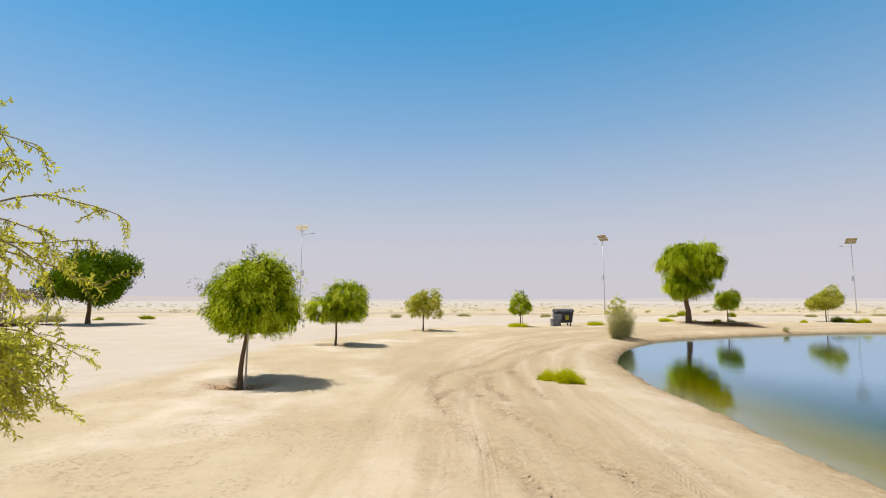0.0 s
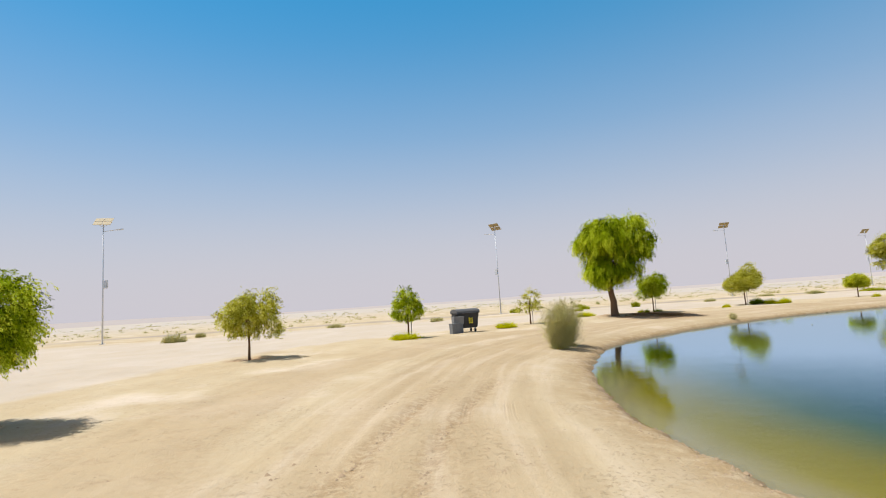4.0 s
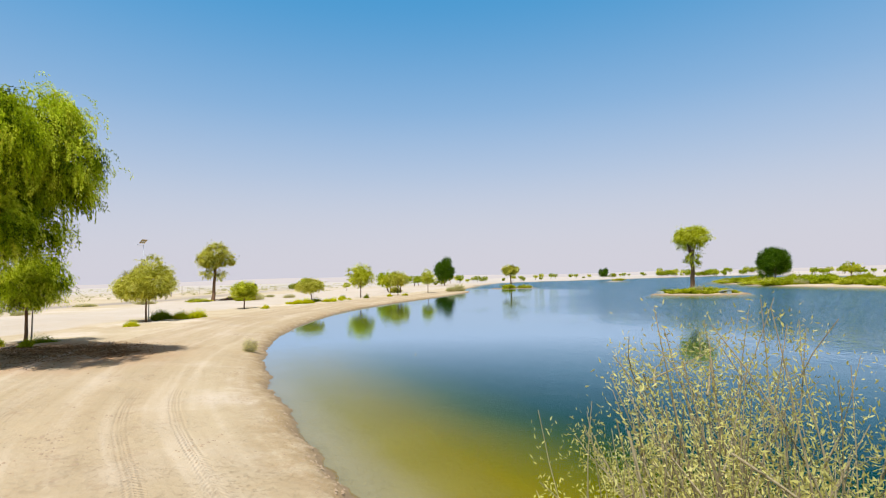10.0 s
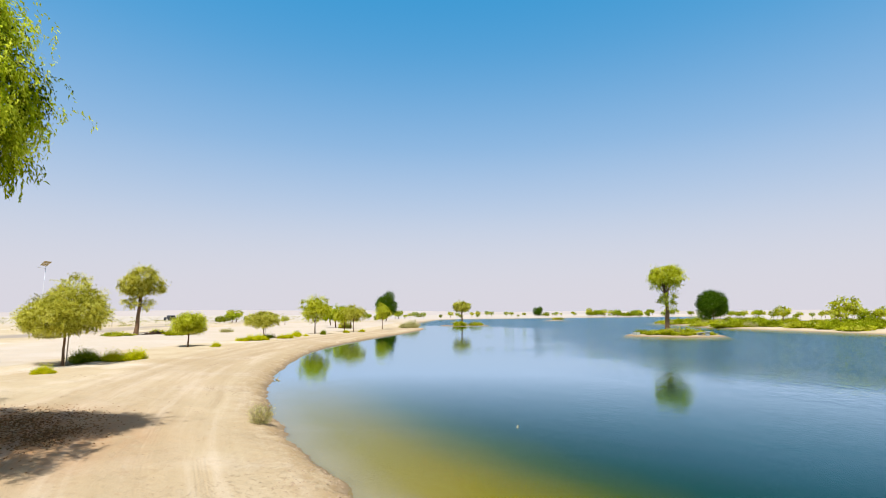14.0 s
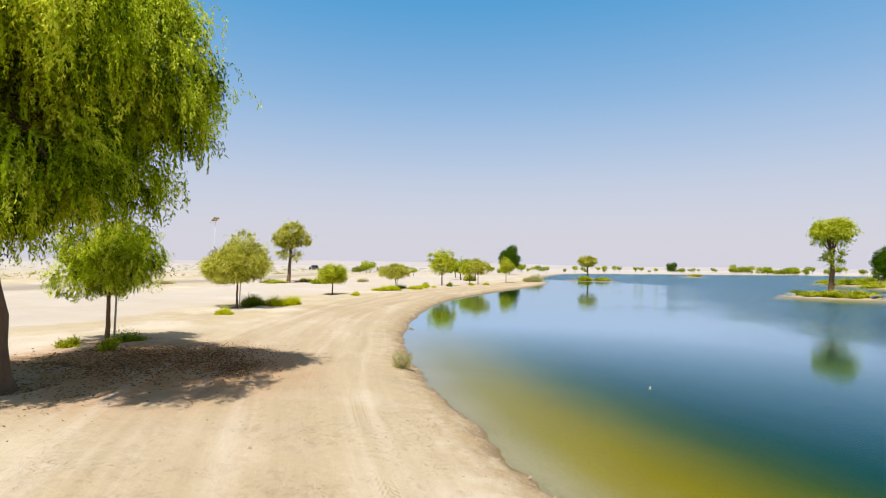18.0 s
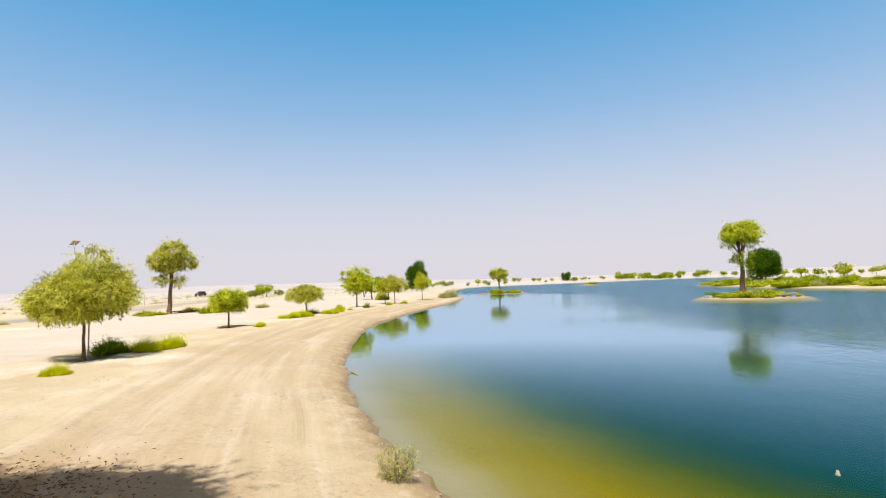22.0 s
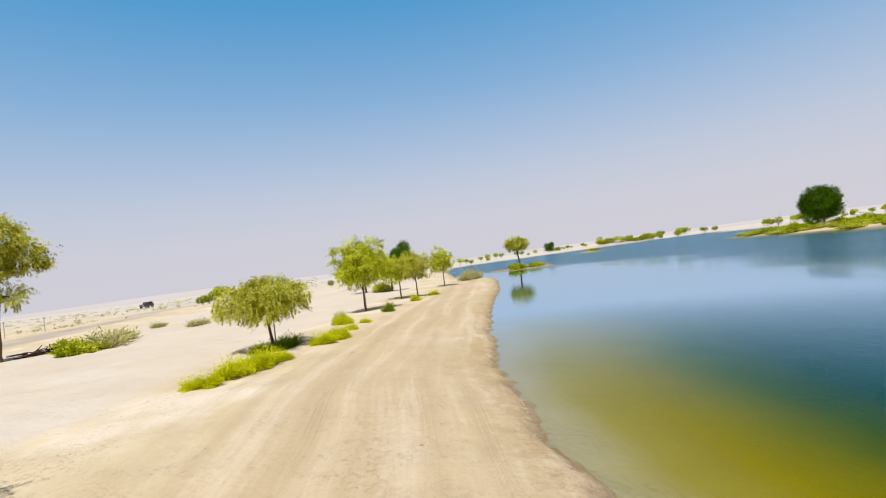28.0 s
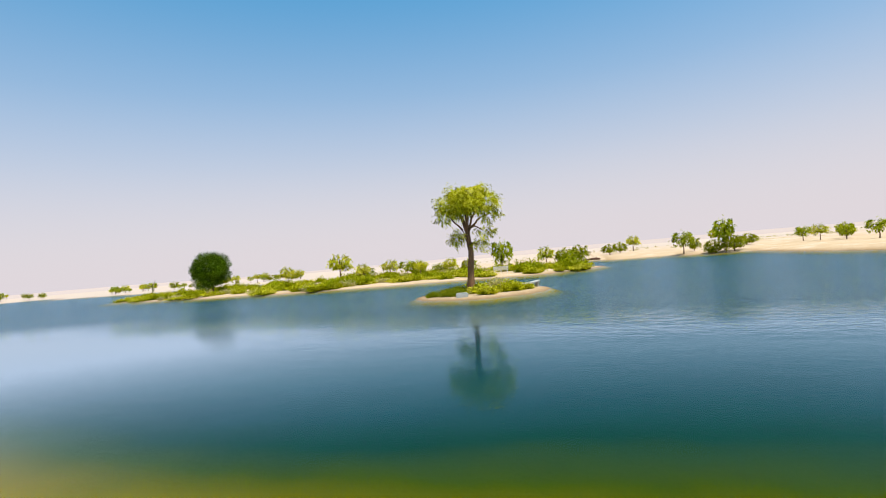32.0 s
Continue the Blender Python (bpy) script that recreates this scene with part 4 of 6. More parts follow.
tall_ghaf(67.9, 57.6, 72, [(0.2, -0.2, 5.7, 1.15, 1.1, 0.95), (-0.5, 0.7, 5.0, 0.85, 0.85, 0.7), (0.8, -1.0, 4.9, 0.85, 0.85, 0.65), (0.3, 0.3, 4.4, 0.9, 0.9, 0.5), (-0.5, 0.6, 3.2, 0.5, 0.5, 0.5), (0.5, -0.5, 3.0, 0.4, 0.4, 0.4)],
          [(-0.2, 0, -0.2), (-0.1, 0, 1.0), (0.1, 0, 2.2), (0.3, 0, 3.4), (0.5, 0, 4.6)], 0.2, 60000, "tall pale ghaf tree with a bare leaning trunk", material=GHAF_PALE, hang=0.5, leaf=0.085)
tall_ghaf(117.0, 16.8, 73, [(0, 0, 4.0, 1.6, 1.6, 0.7), (1.3, 0.2, 3.6, 1.0, 1.0, 0.6), (-1.0, -0.2, 3.6, 0.9, 0.9, 0.6)],
          [(-0.5, 0, -0.2), (-0.3, 0, 1.2), (0, 0, 2.4), (0.1, 0, 3.2)], 0.16, 30000, "pale umbrella-shaped tree on a small island", leaf=0.11, material=GHAF_PALE)


def ficus(x, y, seed, high, wide, clear, count, label, leaf=0.22, radius=0.16, material=None):
    """A dense dark tree with a rounded, lumpy crown."""
    rng = np.random.default_rng(seed)
    mid, rz, r = (high + clear) / 2, (high - clear) / 2, wide / 2
    lobes = [(0, 0, mid, r * 0.7, r * 0.7, rz * 0.75)]
    for k in range(20):
        a, b = rng.uniform(0, 2 * np.pi), rng.uniform(-0.75, 0.95)
        q = math.sqrt(1 - b * b)
        far, lump = rng.uniform(0.55, 0.78), rng.uniform(0.24, 0.40)
        lobes.append((r * far * q * math.cos(a), r * far * q * math.sin(a), mid + rz * far * b, r * lump, r * lump, rz * lump))
    crown = crown_leafy(seed, lobes, count, leaf, leaf * 0.45, material or FICUS, 0.75)
    wood = limbs(seed, radius, [(0, 0, -0.15), (0.03, 0, clear), (0, 0, mid)], [l[:3] for l in lobes[1:9]], 8)
    return tree("ficus_tree", x, y, crown, wood, label, "tree")


ficus(-28.75, 41.6, 81, 6.2, 7.1, 1.35, 42000, "broad dark green ficus tree with a dense crown", 0.22, 0.19)
ficus(119.7, -41.2, 82, 8.0, 7.0, 0.3, 30000, "dense round dark green tree among shore bushes", 0.26, 0.2, FICUS_DARK)
ficus(168.0, 31.0, 83, 9.0, 6.0, 0.6, 14000, "dark green conical tree behind the spit", 0.36, 0.16, FICUS_DARK)


# ---- bushes ----
def bush_mesh(seed, count, leaf, width, high, material, spread=1.0, steps=6, upright=0.5):
    """A bush about a metre across: feathery tufts of leafy stems, each with its own height, that make an uneven mound."""
    rng = np.random.default_rng(seed)
    n, tufts = count // steps, 15
    a, r = rng.uniform(0, 2 * np.pi, tufts), np.sqrt(rng.random(tufts))
    edge = 0.40 * (1 + 0.25 * np.sin(a * 3 + seed) + 0.18 * np.sin(a * 5 + 2 * seed))
    heart = np.stack([r * edge * np.cos(a), r * edge * np.sin(a)], 1)
    tall = high * (1.0 - 0.55 * r ** 2) * rng.uniform(0.55, 1.05, tufts)
    who = rng.choice(tufts, n, p=tall / tall.sum())
    turn, open_out = rng.uniform(0, 2 * np.pi, n), np.sqrt(rng.random(n))
    lean = np.stack([np.cos(turn), np.sin(turn)], 1) * open_out[:, None]
    start = np.column_stack([heart[who] * 0.8 + lean * 0.05, np.full(n, -0.02)])
    way = np.column_stack([0.42 * spread * lean + 0.55 * heart[who], np.full(n, upright)]) + 0.05 * rng.normal(size=(n, 3))
    path = strands(rng, start, way, tall[who] * rng.uniform(0.5, 1.0, n) * (1.0 - 0.25 * open_out), steps, 0.02)
    tang = unit(np.gradient(path, axis=1)).reshape(-1, 3)
    pts = (path + rng.normal(size=path.shape) * 0.014).reshape(-1, 3)
    pts[:, 2] = np.maximum(pts[:, 2], -0.01)
    me = mesh_from("bush", *leaves_on(rng, pts, tang, leaf, width, 0.5), material)
    tone = rng.uniform(-0.25, 0.25, tufts)[who] + rng.uniform(-0.15, 0.15, n)
    return tinted(me, np.repeat(tone, steps) + np.tile(np.linspace(-0.15, 0.15, steps), n))


GREEN = [bush_mesh(101 + k, 10500, 0.060, 0.0155, 0.60, BUSH) for k in range(3)]
LOW = [bush_mesh(111 + k, 1700, 0.11, 0.046, 0.60, THICKET) for k in range(3)]
DARK = [bush_mesh(121 + k, 8000, 0.060, 0.023, 0.75, BUSH_DARK) for k in range(2)]
LOW_DARK = [bush_mesh(126 + k, 1700, 0.12, 0.056, 0.75, THICKET_DARK) for k in range(2)]
BIG_PALE = [bush_mesh(136 + k, 3600, 0.12, 0.04, 0.70, GHAF_PALE) for k in range(2)]
PALE = [bush_mesh(131 + k, 2400, 0.10, 0.024, 0.65, SCRUB) for k in range(2)]


def bush(x, y, wide, high, meshes, label, turn=None, long=1.0, group="", sink=0.03, name="bush"):
    """One bush: metres across and high; long stretches it along its own x."""
    rng = random.Random(int(x * 131 + y * 977))
    me = meshes[rng.randrange(len(meshes))]
    ob = new(name, me)
    ob.matrix_basis = pose(x, y, ground_z(x, y) - sink, 0, 0, rng.uniform(0, 360) if turn is None else turn) @ Matrix.Diagonal((wide * long, wide, high / 0.55, 1))
    return tagged(ob, label, "bush", group)


LIME, DUSK, STRAW = "low lime green bush growing on the sand", "dark green bush growing on the sand", "dry straw-coloured desert bush"
bush(3.0, 12.75, 0.82, 0.5, GREEN, "lime green grassy bush between the wheel tracks", 0, 1.2)
bush(2.55, 12.95, 0.6, 0.42, GREEN, LIME)
bush(5.5, 36.7, 1.5, 0.5, GREEN, "lime green bush at the foot of a sapling", 0, 1.1)
bush(12.4, 40.9, 1.35, 0.48, GREEN, LIME, 30, 1.1)
bush(20.2, 45.0, 1.2, 0.4, LOW, LIME)
bush(19.5, 44.2, 1.35, 0.5, GREEN, "spreading yellow-green bush beside the large tree", 115, 1.25)
for x, y, w, h, kind in ((30.4, 63.5, 1.4, 0.7, LOW), (35.1, 60.8, 1.0, 0.8, LOW), (-9.6, 55.5, 1.6, 1.0, PALE), (-9.2, 62.6, 1.2, 0.65, PALE), (3.1, 63.8, 1.9, 0.6, PALE), (23.7, 68.0, 1.3, 0.7, LOW), (36.0, 75.0, 1.5, 0.7, LOW), (-35.5, 46.5, 3.2, 1.1, PALE), (-38, 48, 2.2, 0.9, PALE), (-37, 44, 1.6, 0.7, PALE), (-45, 52, 2.4, 0.8, PALE), (-30, 52, 1.6, 0.6, LOW), (-33, 49.5, 0.9, 0.6, LOW), (-5, 58, 1.4, 0.7, PALE), (12, 58, 1.6, 0.6, PALE), (27, 59, 1.3, 0.5, LOW), (44, 60, 1.4, 0.5, PALE)):
    bush(x, y, w, h, kind, LIME if kind is LOW else STRAW, group="bushes on the plain")
for x, y, w, h in ((22.3, 44.5, 0.4, 0.3), (23.5, 43.3, 0.4, 0.34), (23.2, 42.2, 0.4, 0.34)):
    bush(x, y, w, h, LOW, LIME)
bush(24.6, 42.9, 0.75, 0.36, DARK, DUSK)
bush(32.3, 45.0, 0.72, 0.45, GREEN, LIME)
bush(35.9, 45.7, 1.1, 0.62, DARK, DUSK)
bush(36.4, 44.9, 1.1, 0.62, GREEN, LIME)
bush(37.3, 44.5, 1.2, 0.66, GREEN, LIME)
bush(45.9, 43.7, 0.7, 0.42, GREEN, LIME)
for x, y, w, h, kind in ((52.2, 43.9, 0.9, 0.42, GREEN), (53.0, 43.5, 1.2, 0.6, GREEN), (53.8, 43.1, 1.1, 0.66, GREEN), (54.6, 42.8, 0.8, 0.5, GREEN), (57.1, 43.0, 1.2, 0.5, DARK), (56.3, 43.6, 0.8, 0.4, DARK), (56.6, 41.8, 1.0, 0.5, GREEN), (57.6, 41.5, 1.1, 0.58, GREEN), (59.5, 41.1, 0.5, 0.35, GREEN), (62.3, 41.5, 1.1, 0.6, GREEN), (63.1, 41.6, 0.8, 0.5, DARK), (61.4, 40.6, 0.6, 0.3, GREEN), (65.6, 39.5, 0.65, 0.5, DARK), (71.6, 37.6, 0.8, 0.55, GREEN), (75.6, 36.0, 0.95, 0.5, GREEN)):
    bush(x, y, w, h, kind, LIME if kind is GREEN else DUSK, group="bushes along the bank")
for x, y, w, h, kind in ((66.0, 58.7, 2.6, 0.6, LOW), (63.8, 57.6, 1.2, 0.45, LOW), (70.5, 55.0, 2.2, 0.5, LOW), (68.5, 53.0, 3.2, 1.1, PALE), (66.6, 53.6, 2.4, 0.9, LOW), (72.0, 54.2, 1.8, 0.9, PALE), (75.0, 58.5, 1.6, 0.6, LOW), (78, 52, 1.8, 0.7, PALE), (82, 56, 1.5, 0.6, PALE), (60, 61, 2.2, 0.6, PALE), (56, 64, 1.9, 0.5, PALE)):
    bush(x, y, w, h, kind, "straw and lime desert bush on the pale sand", group="bushes on the plain")
# the spit
for x, y, w, h, kind in ((97.5, 28.5, 2.6, 1.5, PALE), (100.2, 28.2, 2.4, 1.6, PALE), (94.8, 29.8, 2.0, 1.1, PALE), (92.5, 39.0, 2.2, 1.2, BIG_PALE)):
    bush(x, y, w, h, kind, "large loose bush on the spit", group="bushes on the spit")
# main island
for x, y, w, h, kind in ((64.4, 5.2, 2.2, 0.75, LOW), (62.9, 4.9, 1.8, 0.8, LOW), (61.8, 3.6, 1.5, 0.6, LOW), (66.2, 5.6, 1.5, 0.65, DARK), (65.6, 2.6, 2.0, 0.7, LOW), (63.4, 2.4, 2.0, 0.9, LOW), (67.7, 5.2, 0.8, 0.55, DARK), (66.9, 3.2, 1.3, 0.6, LOW), (62.8, 0.8, 1.6, 0.6, LOW), (64.9, 0.4, 1.6, 0.6, LOW), (67.0, 1.2, 1.2, 0.5, LOW), (63.6, 3.7, 1.4, 1.1, PALE)):
    bush(x, y, w * 1.25, h, kind, DUSK if kind is DARK else "dry pale bush on the island" if kind is PALE else "lime green bush on the small lake island", group="bushes on the island")
for x, y, w, h in ((116.0, 17.6, 3.2, 1.3), (118.2, 17.2, 2.8, 1.2), (114.6, 18.2, 1.8, 0.8), (119.6, 16.6, 1.8, 0.8), (118.4, 13.8, 2.8, 1.1), (119.8, 12.6, 1.8, 0.8), (116.6, 14.6, 2.0, 0.9), (195, -33, 5, 1.0), (200, -34, 4, 0.9)):
    bush(x, y, w, h, LOW, "yellow-green bush on a low island", group="bushes on the island")


# ---- the bin and its boxes ----
BLACK = plain("black_plastic", (0.018, 0.018, 0.02), (0.045, 0.043, 0.042), 5, 0.55, specular=0.4)
LID = plain("dusty_black_lid", (0.05, 0.05, 0.052), (0.12, 0.115, 0.11), 4, 0.5, specular=0.45)
RUBBER = plain("black_rubber", (0.012, 0.012, 0.012), (0.03, 0.03, 0.03), 8, 0.85)
STEEL = plain("galvanised_steel", (0.34, 0.35, 0.36), (0.52, 0.53, 0.54), 7, 0.45, 0.7)
GREY_BOX = plain("grey_painted_metal", (0.13, 0.135, 0.14), (0.21, 0.215, 0.22), 6, 0.6)
SILVER = plain("scuffed_grey_plastic", (0.17, 0.165, 0.16), (0.27, 0.26, 0.25), 5, 0.6)
YELLOW = plain("yellow_sticker", (0.72, 0.58, 0.02), (0.85, 0.70, 0.05), 5, 0.5)
INK = plain("black_print", (0.02, 0.02, 0.02), (0.04, 0.04, 0.04), 5, 0.6)


def wheelie_container(x, y, turn):
    root = empty("waste_container", x, y, ground_z(x, y), turn, "black four-wheeled waste container with a domed lid on the sand", "bin")
    part("body", block(1.34, 0.98, 0.86, (0, 0, 0.24), taper=(0.88, 0.78), bevel=0.04), BLACK, root)
    part("rim", merge(block(1.42, 0.05, 0.06, (0, -0.50, 1.07)), block(1.42, 0.05, 0.06, (0, 0.50, 1.07)), block(0.05, 0.95, 0.06, (0.685, 0, 1.07)), block(0.05, 0.95, 0.06, (-0.685, 0, 1.07))), BLACK, root)
    bm = bmesh.new()
    rows = []
    for k in range(11):
        a = math.pi * k / 10
        rows.append([bm.verts.new((sx * 0.71, -0.53 * math.cos(a), 1.10 + 0.24 * math.sin(a) ** 0.8)) for sx in (-1, 1)])
    for (a, b), (c, d) in zip(rows[:-1], rows[1:]):
        bm.faces.new((a, b, d, c))
    for side in (0, 1):
        bm.faces.new([r[side] for r in rows])
    bmesh.ops.recalc_face_normals(bm, faces=bm.faces)
    lid = part("lid", bm, LID, root, "dusty domed lid")
    part("handle", rod((-0.45, -0.56, 1.10), (0.45, -0.56, 1.10), 0.018), LID, lid)
    for sx in (-1, 1):
        part("lifting_arm", block(0.07, 0.5, 0.14, (sx * 0.72, 0, 0.86)), BLACK, root)
        for sy in (-1, 1):
            wheel = part("wheel", rod((sx * 0.46 - 0.03, sy * 0.30, 0.10), (sx * 0.46 + 0.03, sy * 0.30, 0.10), 0.10, sides=16), RUBBER, root)
            part("fork", block(0.09, 0.05, 0.16, (sx * 0.46, sy * 0.30, 0.10)), STEEL, wheel)
    for k in range(5):
        part("rib", block(0.035, 0.02, 0.62, (-0.52 + 0.26 * k, -0.462, 0.38), (-4.5, 0, 0)), BLACK, root)
    sticker = part("sticker", block(0.24, 0.012, 0.44, (0.13, -0.49, 0.50), (-6.5, 0, 0), bevel=0), YELLOW, root, "yellow notice sticker")
    part("symbol", block(0.12, 0.012, 0.10, (0.13, -0.512, 0.80), (-6.5, 0, 0), bevel=0), INK, sticker)
    for k in range(4):
        part("pressline", block(0.16 - 0.03 * (k % 2), 0.012, 0.022, (0.13, -0.503 + 0.004 * k, 0.74 - 0.055 * k), (-6.5, 0, 0), bevel=0), INK, sticker)
    return root


wheelie_container(9.65, 40.15, 8)


def small_box(x, y, turn, sx, sy, sz, lift, material, name, label):
    root = empty(name, x, y, ground_z(x, y) + lift, turn, label, "box")
    part("shell", block(sx, sy, sz, (0, 0, 0), bevel=0.02, taper=(0.94, 0.94)), material, root)
    part("front_flap", block(sx * 0.34, 0.014, sz * 0.8, (sx * 0.16, -sy / 2 - 0.006, sz * 0.08), bevel=0.004), material, root)
    part("top_edge", block(sx * 1.02, sy * 1.02, 0.035, (0, 0, sz - 0.02), bevel=0.008), material, root)
    return root


small_box(8.68, 38.95, 14, 0.52, 0.42, 0.56, 0, GREY_BOX, "litter_box", "blue-grey metal litter box standing by the container")
small_box(8.95, 39.25, 8, 0.62, 0.40, 0.42, 0.50, SILVER, "plastic_crate", "scuffed grey crate stacked by the container")
part("crate_support", block(0.5, 0.34, 0.51, (0.0, 0.02, -0.50), bevel=0.01), GREY_BOX, bpy.data.objects["plastic_crate"])


# ---- dry shrub and shore plants ----
def twiggy_shrub(x, y, seed, wide, high, stems, leaf_count, label, leaf=0.035, material=None, name="dry_shrub"):
    """A shrub of many thin forked stems with small leaves towards their ends."""
    rng = np.random.default_rng(seed)
    a = rng.uniform(0, 2 * np.pi, stems)
    start = np.stack([0.16 * wide * np.cos(a) * rng.random(stems), 0.16 * wide * np.sin(a) * rng.random(stems), np.full(stems, -0.05)], 1)
    way = np.stack([np.cos(a) * rng.uniform(0.05, 0.6, stems), np.sin(a) * rng.uniform(0.05, 0.6, stems), np.ones(stems)], 1)
    main = strands(rng, start, way, high * rng.uniform(0.5, 0.75, stems), 8, -0.01)
    more = stems * 12
    k = rng.integers(0, 7, more)
    who = rng.integers(0, stems, more)
    side_way = unit(main[who, k + 1] - main[who, k]) + unit(main[who, 7] - main[who, 0]) * np.array([1, 1, 0]) * (1.6 - 0.25 * k)[:, None] + 1.0 * rng.normal(size=(more, 3))
    side = strands(rng, main[who, k], side_way, high * rng.uniform(0.12, 0.34, more), 6, -0.06)
    out = np.concatenate([main.reshape(-1, 3), side.reshape(-1, 3)])
    reach = np.percentile(np.hypot(out[:, 0], out[:, 1]), 95) / (0.5 * wide)
    rise = np.percentile(out[:, 2], 98.5) / high
    for lot in (main, side):
        lot /= np.array([reach, reach, rise])
    tip = side[:, -1]
    short = ((tip[:, 0] ** 2 + tip[:, 1] ** 2) / (0.6 * wide) ** 2 + (tip[:, 2] / high - 0.45) ** 2 / 0.56 ** 2 < 1)
    side, more = side[short], int(short.sum())
    tip = main[:, -1]
    main = main[(tip[:, 0] ** 2 + tip[:, 1] ** 2) / (0.55 * wide) ** 2 + (tip[:, 2] / high - 0.45) ** 2 / 0.45 ** 2 < 1]
    stems = len(main)
    V, F = tubes(list(main) + list(side), [np.linspace(0.008, 0.002, 8)] * stems + [np.linspace(0.004, 0.0012, 6)] * more, 4)
    root = empty(name, x, y, ground_z(x, y), 0, label, "shrub")
    under(new("stem", mesh_from("stem", V, F, TWIG)), root)
    # needles along the side twigs, thickest on some of them
    load = rng.random(more) + 0.15
    pick = rng.choice(more, leaf_count, p=load / load.sum())
    step = rng.random(leaf_count) * 4.99
    at, f = step.astype(int), (step % 1)[:, None]
    pts = side[pick, at] * (1 - f) + side[pick, at + 1] * f + rng.normal(size=(leaf_count, 3)) * 0.034
    pts[:, 2] = np.maximum(pts[:, 2], 0.02)
    tang = unit(side[pick, at + 1] - side[pick, at])
    me = mesh_from("leaves", *leaves_on(rng, pts, tang, leaf, leaf * 0.27, 1.0), material or DRY)
    under(new("leaves", tinted(me, rng.uniform(-0.4, 0.4, more)[pick])), root)
    return root


twiggy_shrub(9.92, 28.9, 141, 1.5, 1.8, 95, 85000, "dry olive-grey twiggy shrub by the water's edge", 0.022)
twiggy_shrub(10.78, 29.75, 143, 1.35, 1.95, 90, 110000, "narrow dry olive shrub growing against a broader one", 0.018)
twiggy_shrub(25.0, 36.75, 142, 0.5, 0.42, 18, 2600, "small dry plant at the water's edge", 0.03)


# ---- solar street lamps ----
# grey paint, lightened towards the sky to stand in for haze
POLE = plain("grey_pole_paint", (0.56, 0.57, 0.59), (0.66, 0.67, 0.69), 3, 0.5, 0.2)
PANEL = plain("tan_solar_glass", (0.26, 0.195, 0.08), (0.36, 0.275, 0.13), 3, 0.65, 0.0, 0.05, 0.5)
FRAME = plain("aluminium_frame", (0.50, 0.46, 0.36), (0.62, 0.58, 0.48), 5, 0.45, 0.5)


def solar_lamp():
    root = empty("solar_street_lamp", 0, 0, -50, 0, "tall grey solar street lamp on the desert plain", "street lamp", "solar street lamps")
    part("pole", rod((0, 0, -0.2), (0, 0, 11.1), 0.075, 0.04, 10), POLE, root, smooth=True)
    part("base_plate", block(0.4, 0.4, 0.05), POLE, root)
    part("battery_box", block(0.36, 0.30, 0.72, (0.2, 0, 5.0), bevel=0.03), POLE, root)
    rack = part("panel_rack", merge(rod((0, 0, 10.6), (0.7, 0, 11.08), 0.018), rod((0, 0, 10.6), (-0.7, 0, 11.08), 0.018), rod((0, -0.42, 10.74), (0, 0.42, 11.48), 0.025)), FRAME, root)
    for sx in (-1, 1):
        for sy in (-1, 1):
            part("solar_panel", block(0.70, 0.54, 0.03, (sx * 0.375, sy * 0.225, 11.13 + sy * 0.195), (41, 0, 0), bevel=0.005), PANEL, rack)
    arm = part("arm", rod((0, 0, 10.2), (1.1, 0, 10.35), 0.03), POLE, root)
    part("lamp_head", block(0.62, 0.26, 0.09, (1.35, 0, 10.33), (0, -6, 0), bevel=0.03), POLE, arm)
    return root


first_lamp = solar_lamp()
for k, (x, y, turn) in enumerate(((-17.5, 63.4, 0), (22.9, 70.3, 125), (-60, 62.7, 0), (67, 81, 160), (117.0, 95.4, 165))):
    high = (1.0, 0.96, 1.05, 1.05, 1.05)[k]
    m = pose(x, y, ground_z(x, y), 0, 0, turn) @ Matrix.Diagonal((high, high, high, 1))
    if k == 0:
        first_lamp.matrix_basis = m
    else:
        copy_thing(first_lamp, m)


# ---- pavilion and palm shelter ----
RED_TILE = plain("dark_red_roof", (0.11, 0.025, 0.022), (0.20, 0.055, 0.045), 6, 0.65)
PLASTER = plain("sand_plaster", (0.52, 0.36, 0.19), (0.62, 0.45, 0.26), 3, 0.9)
TIMBER = plain("tan_timber", (0.40, 0.27, 0.14), (0.54, 0.38, 0.21), 8, 0.8)
DARK_HOLE = plain("brown_wood_and_shade", (0.07, 0.035, 0.02), (0.12, 0.06, 0.035), 8, 0.85)
PALM = plain("dry_palm_fronds", (0.26, 0.20, 0.13), (0.48, 0.40, 0.29), 7, 0.95)


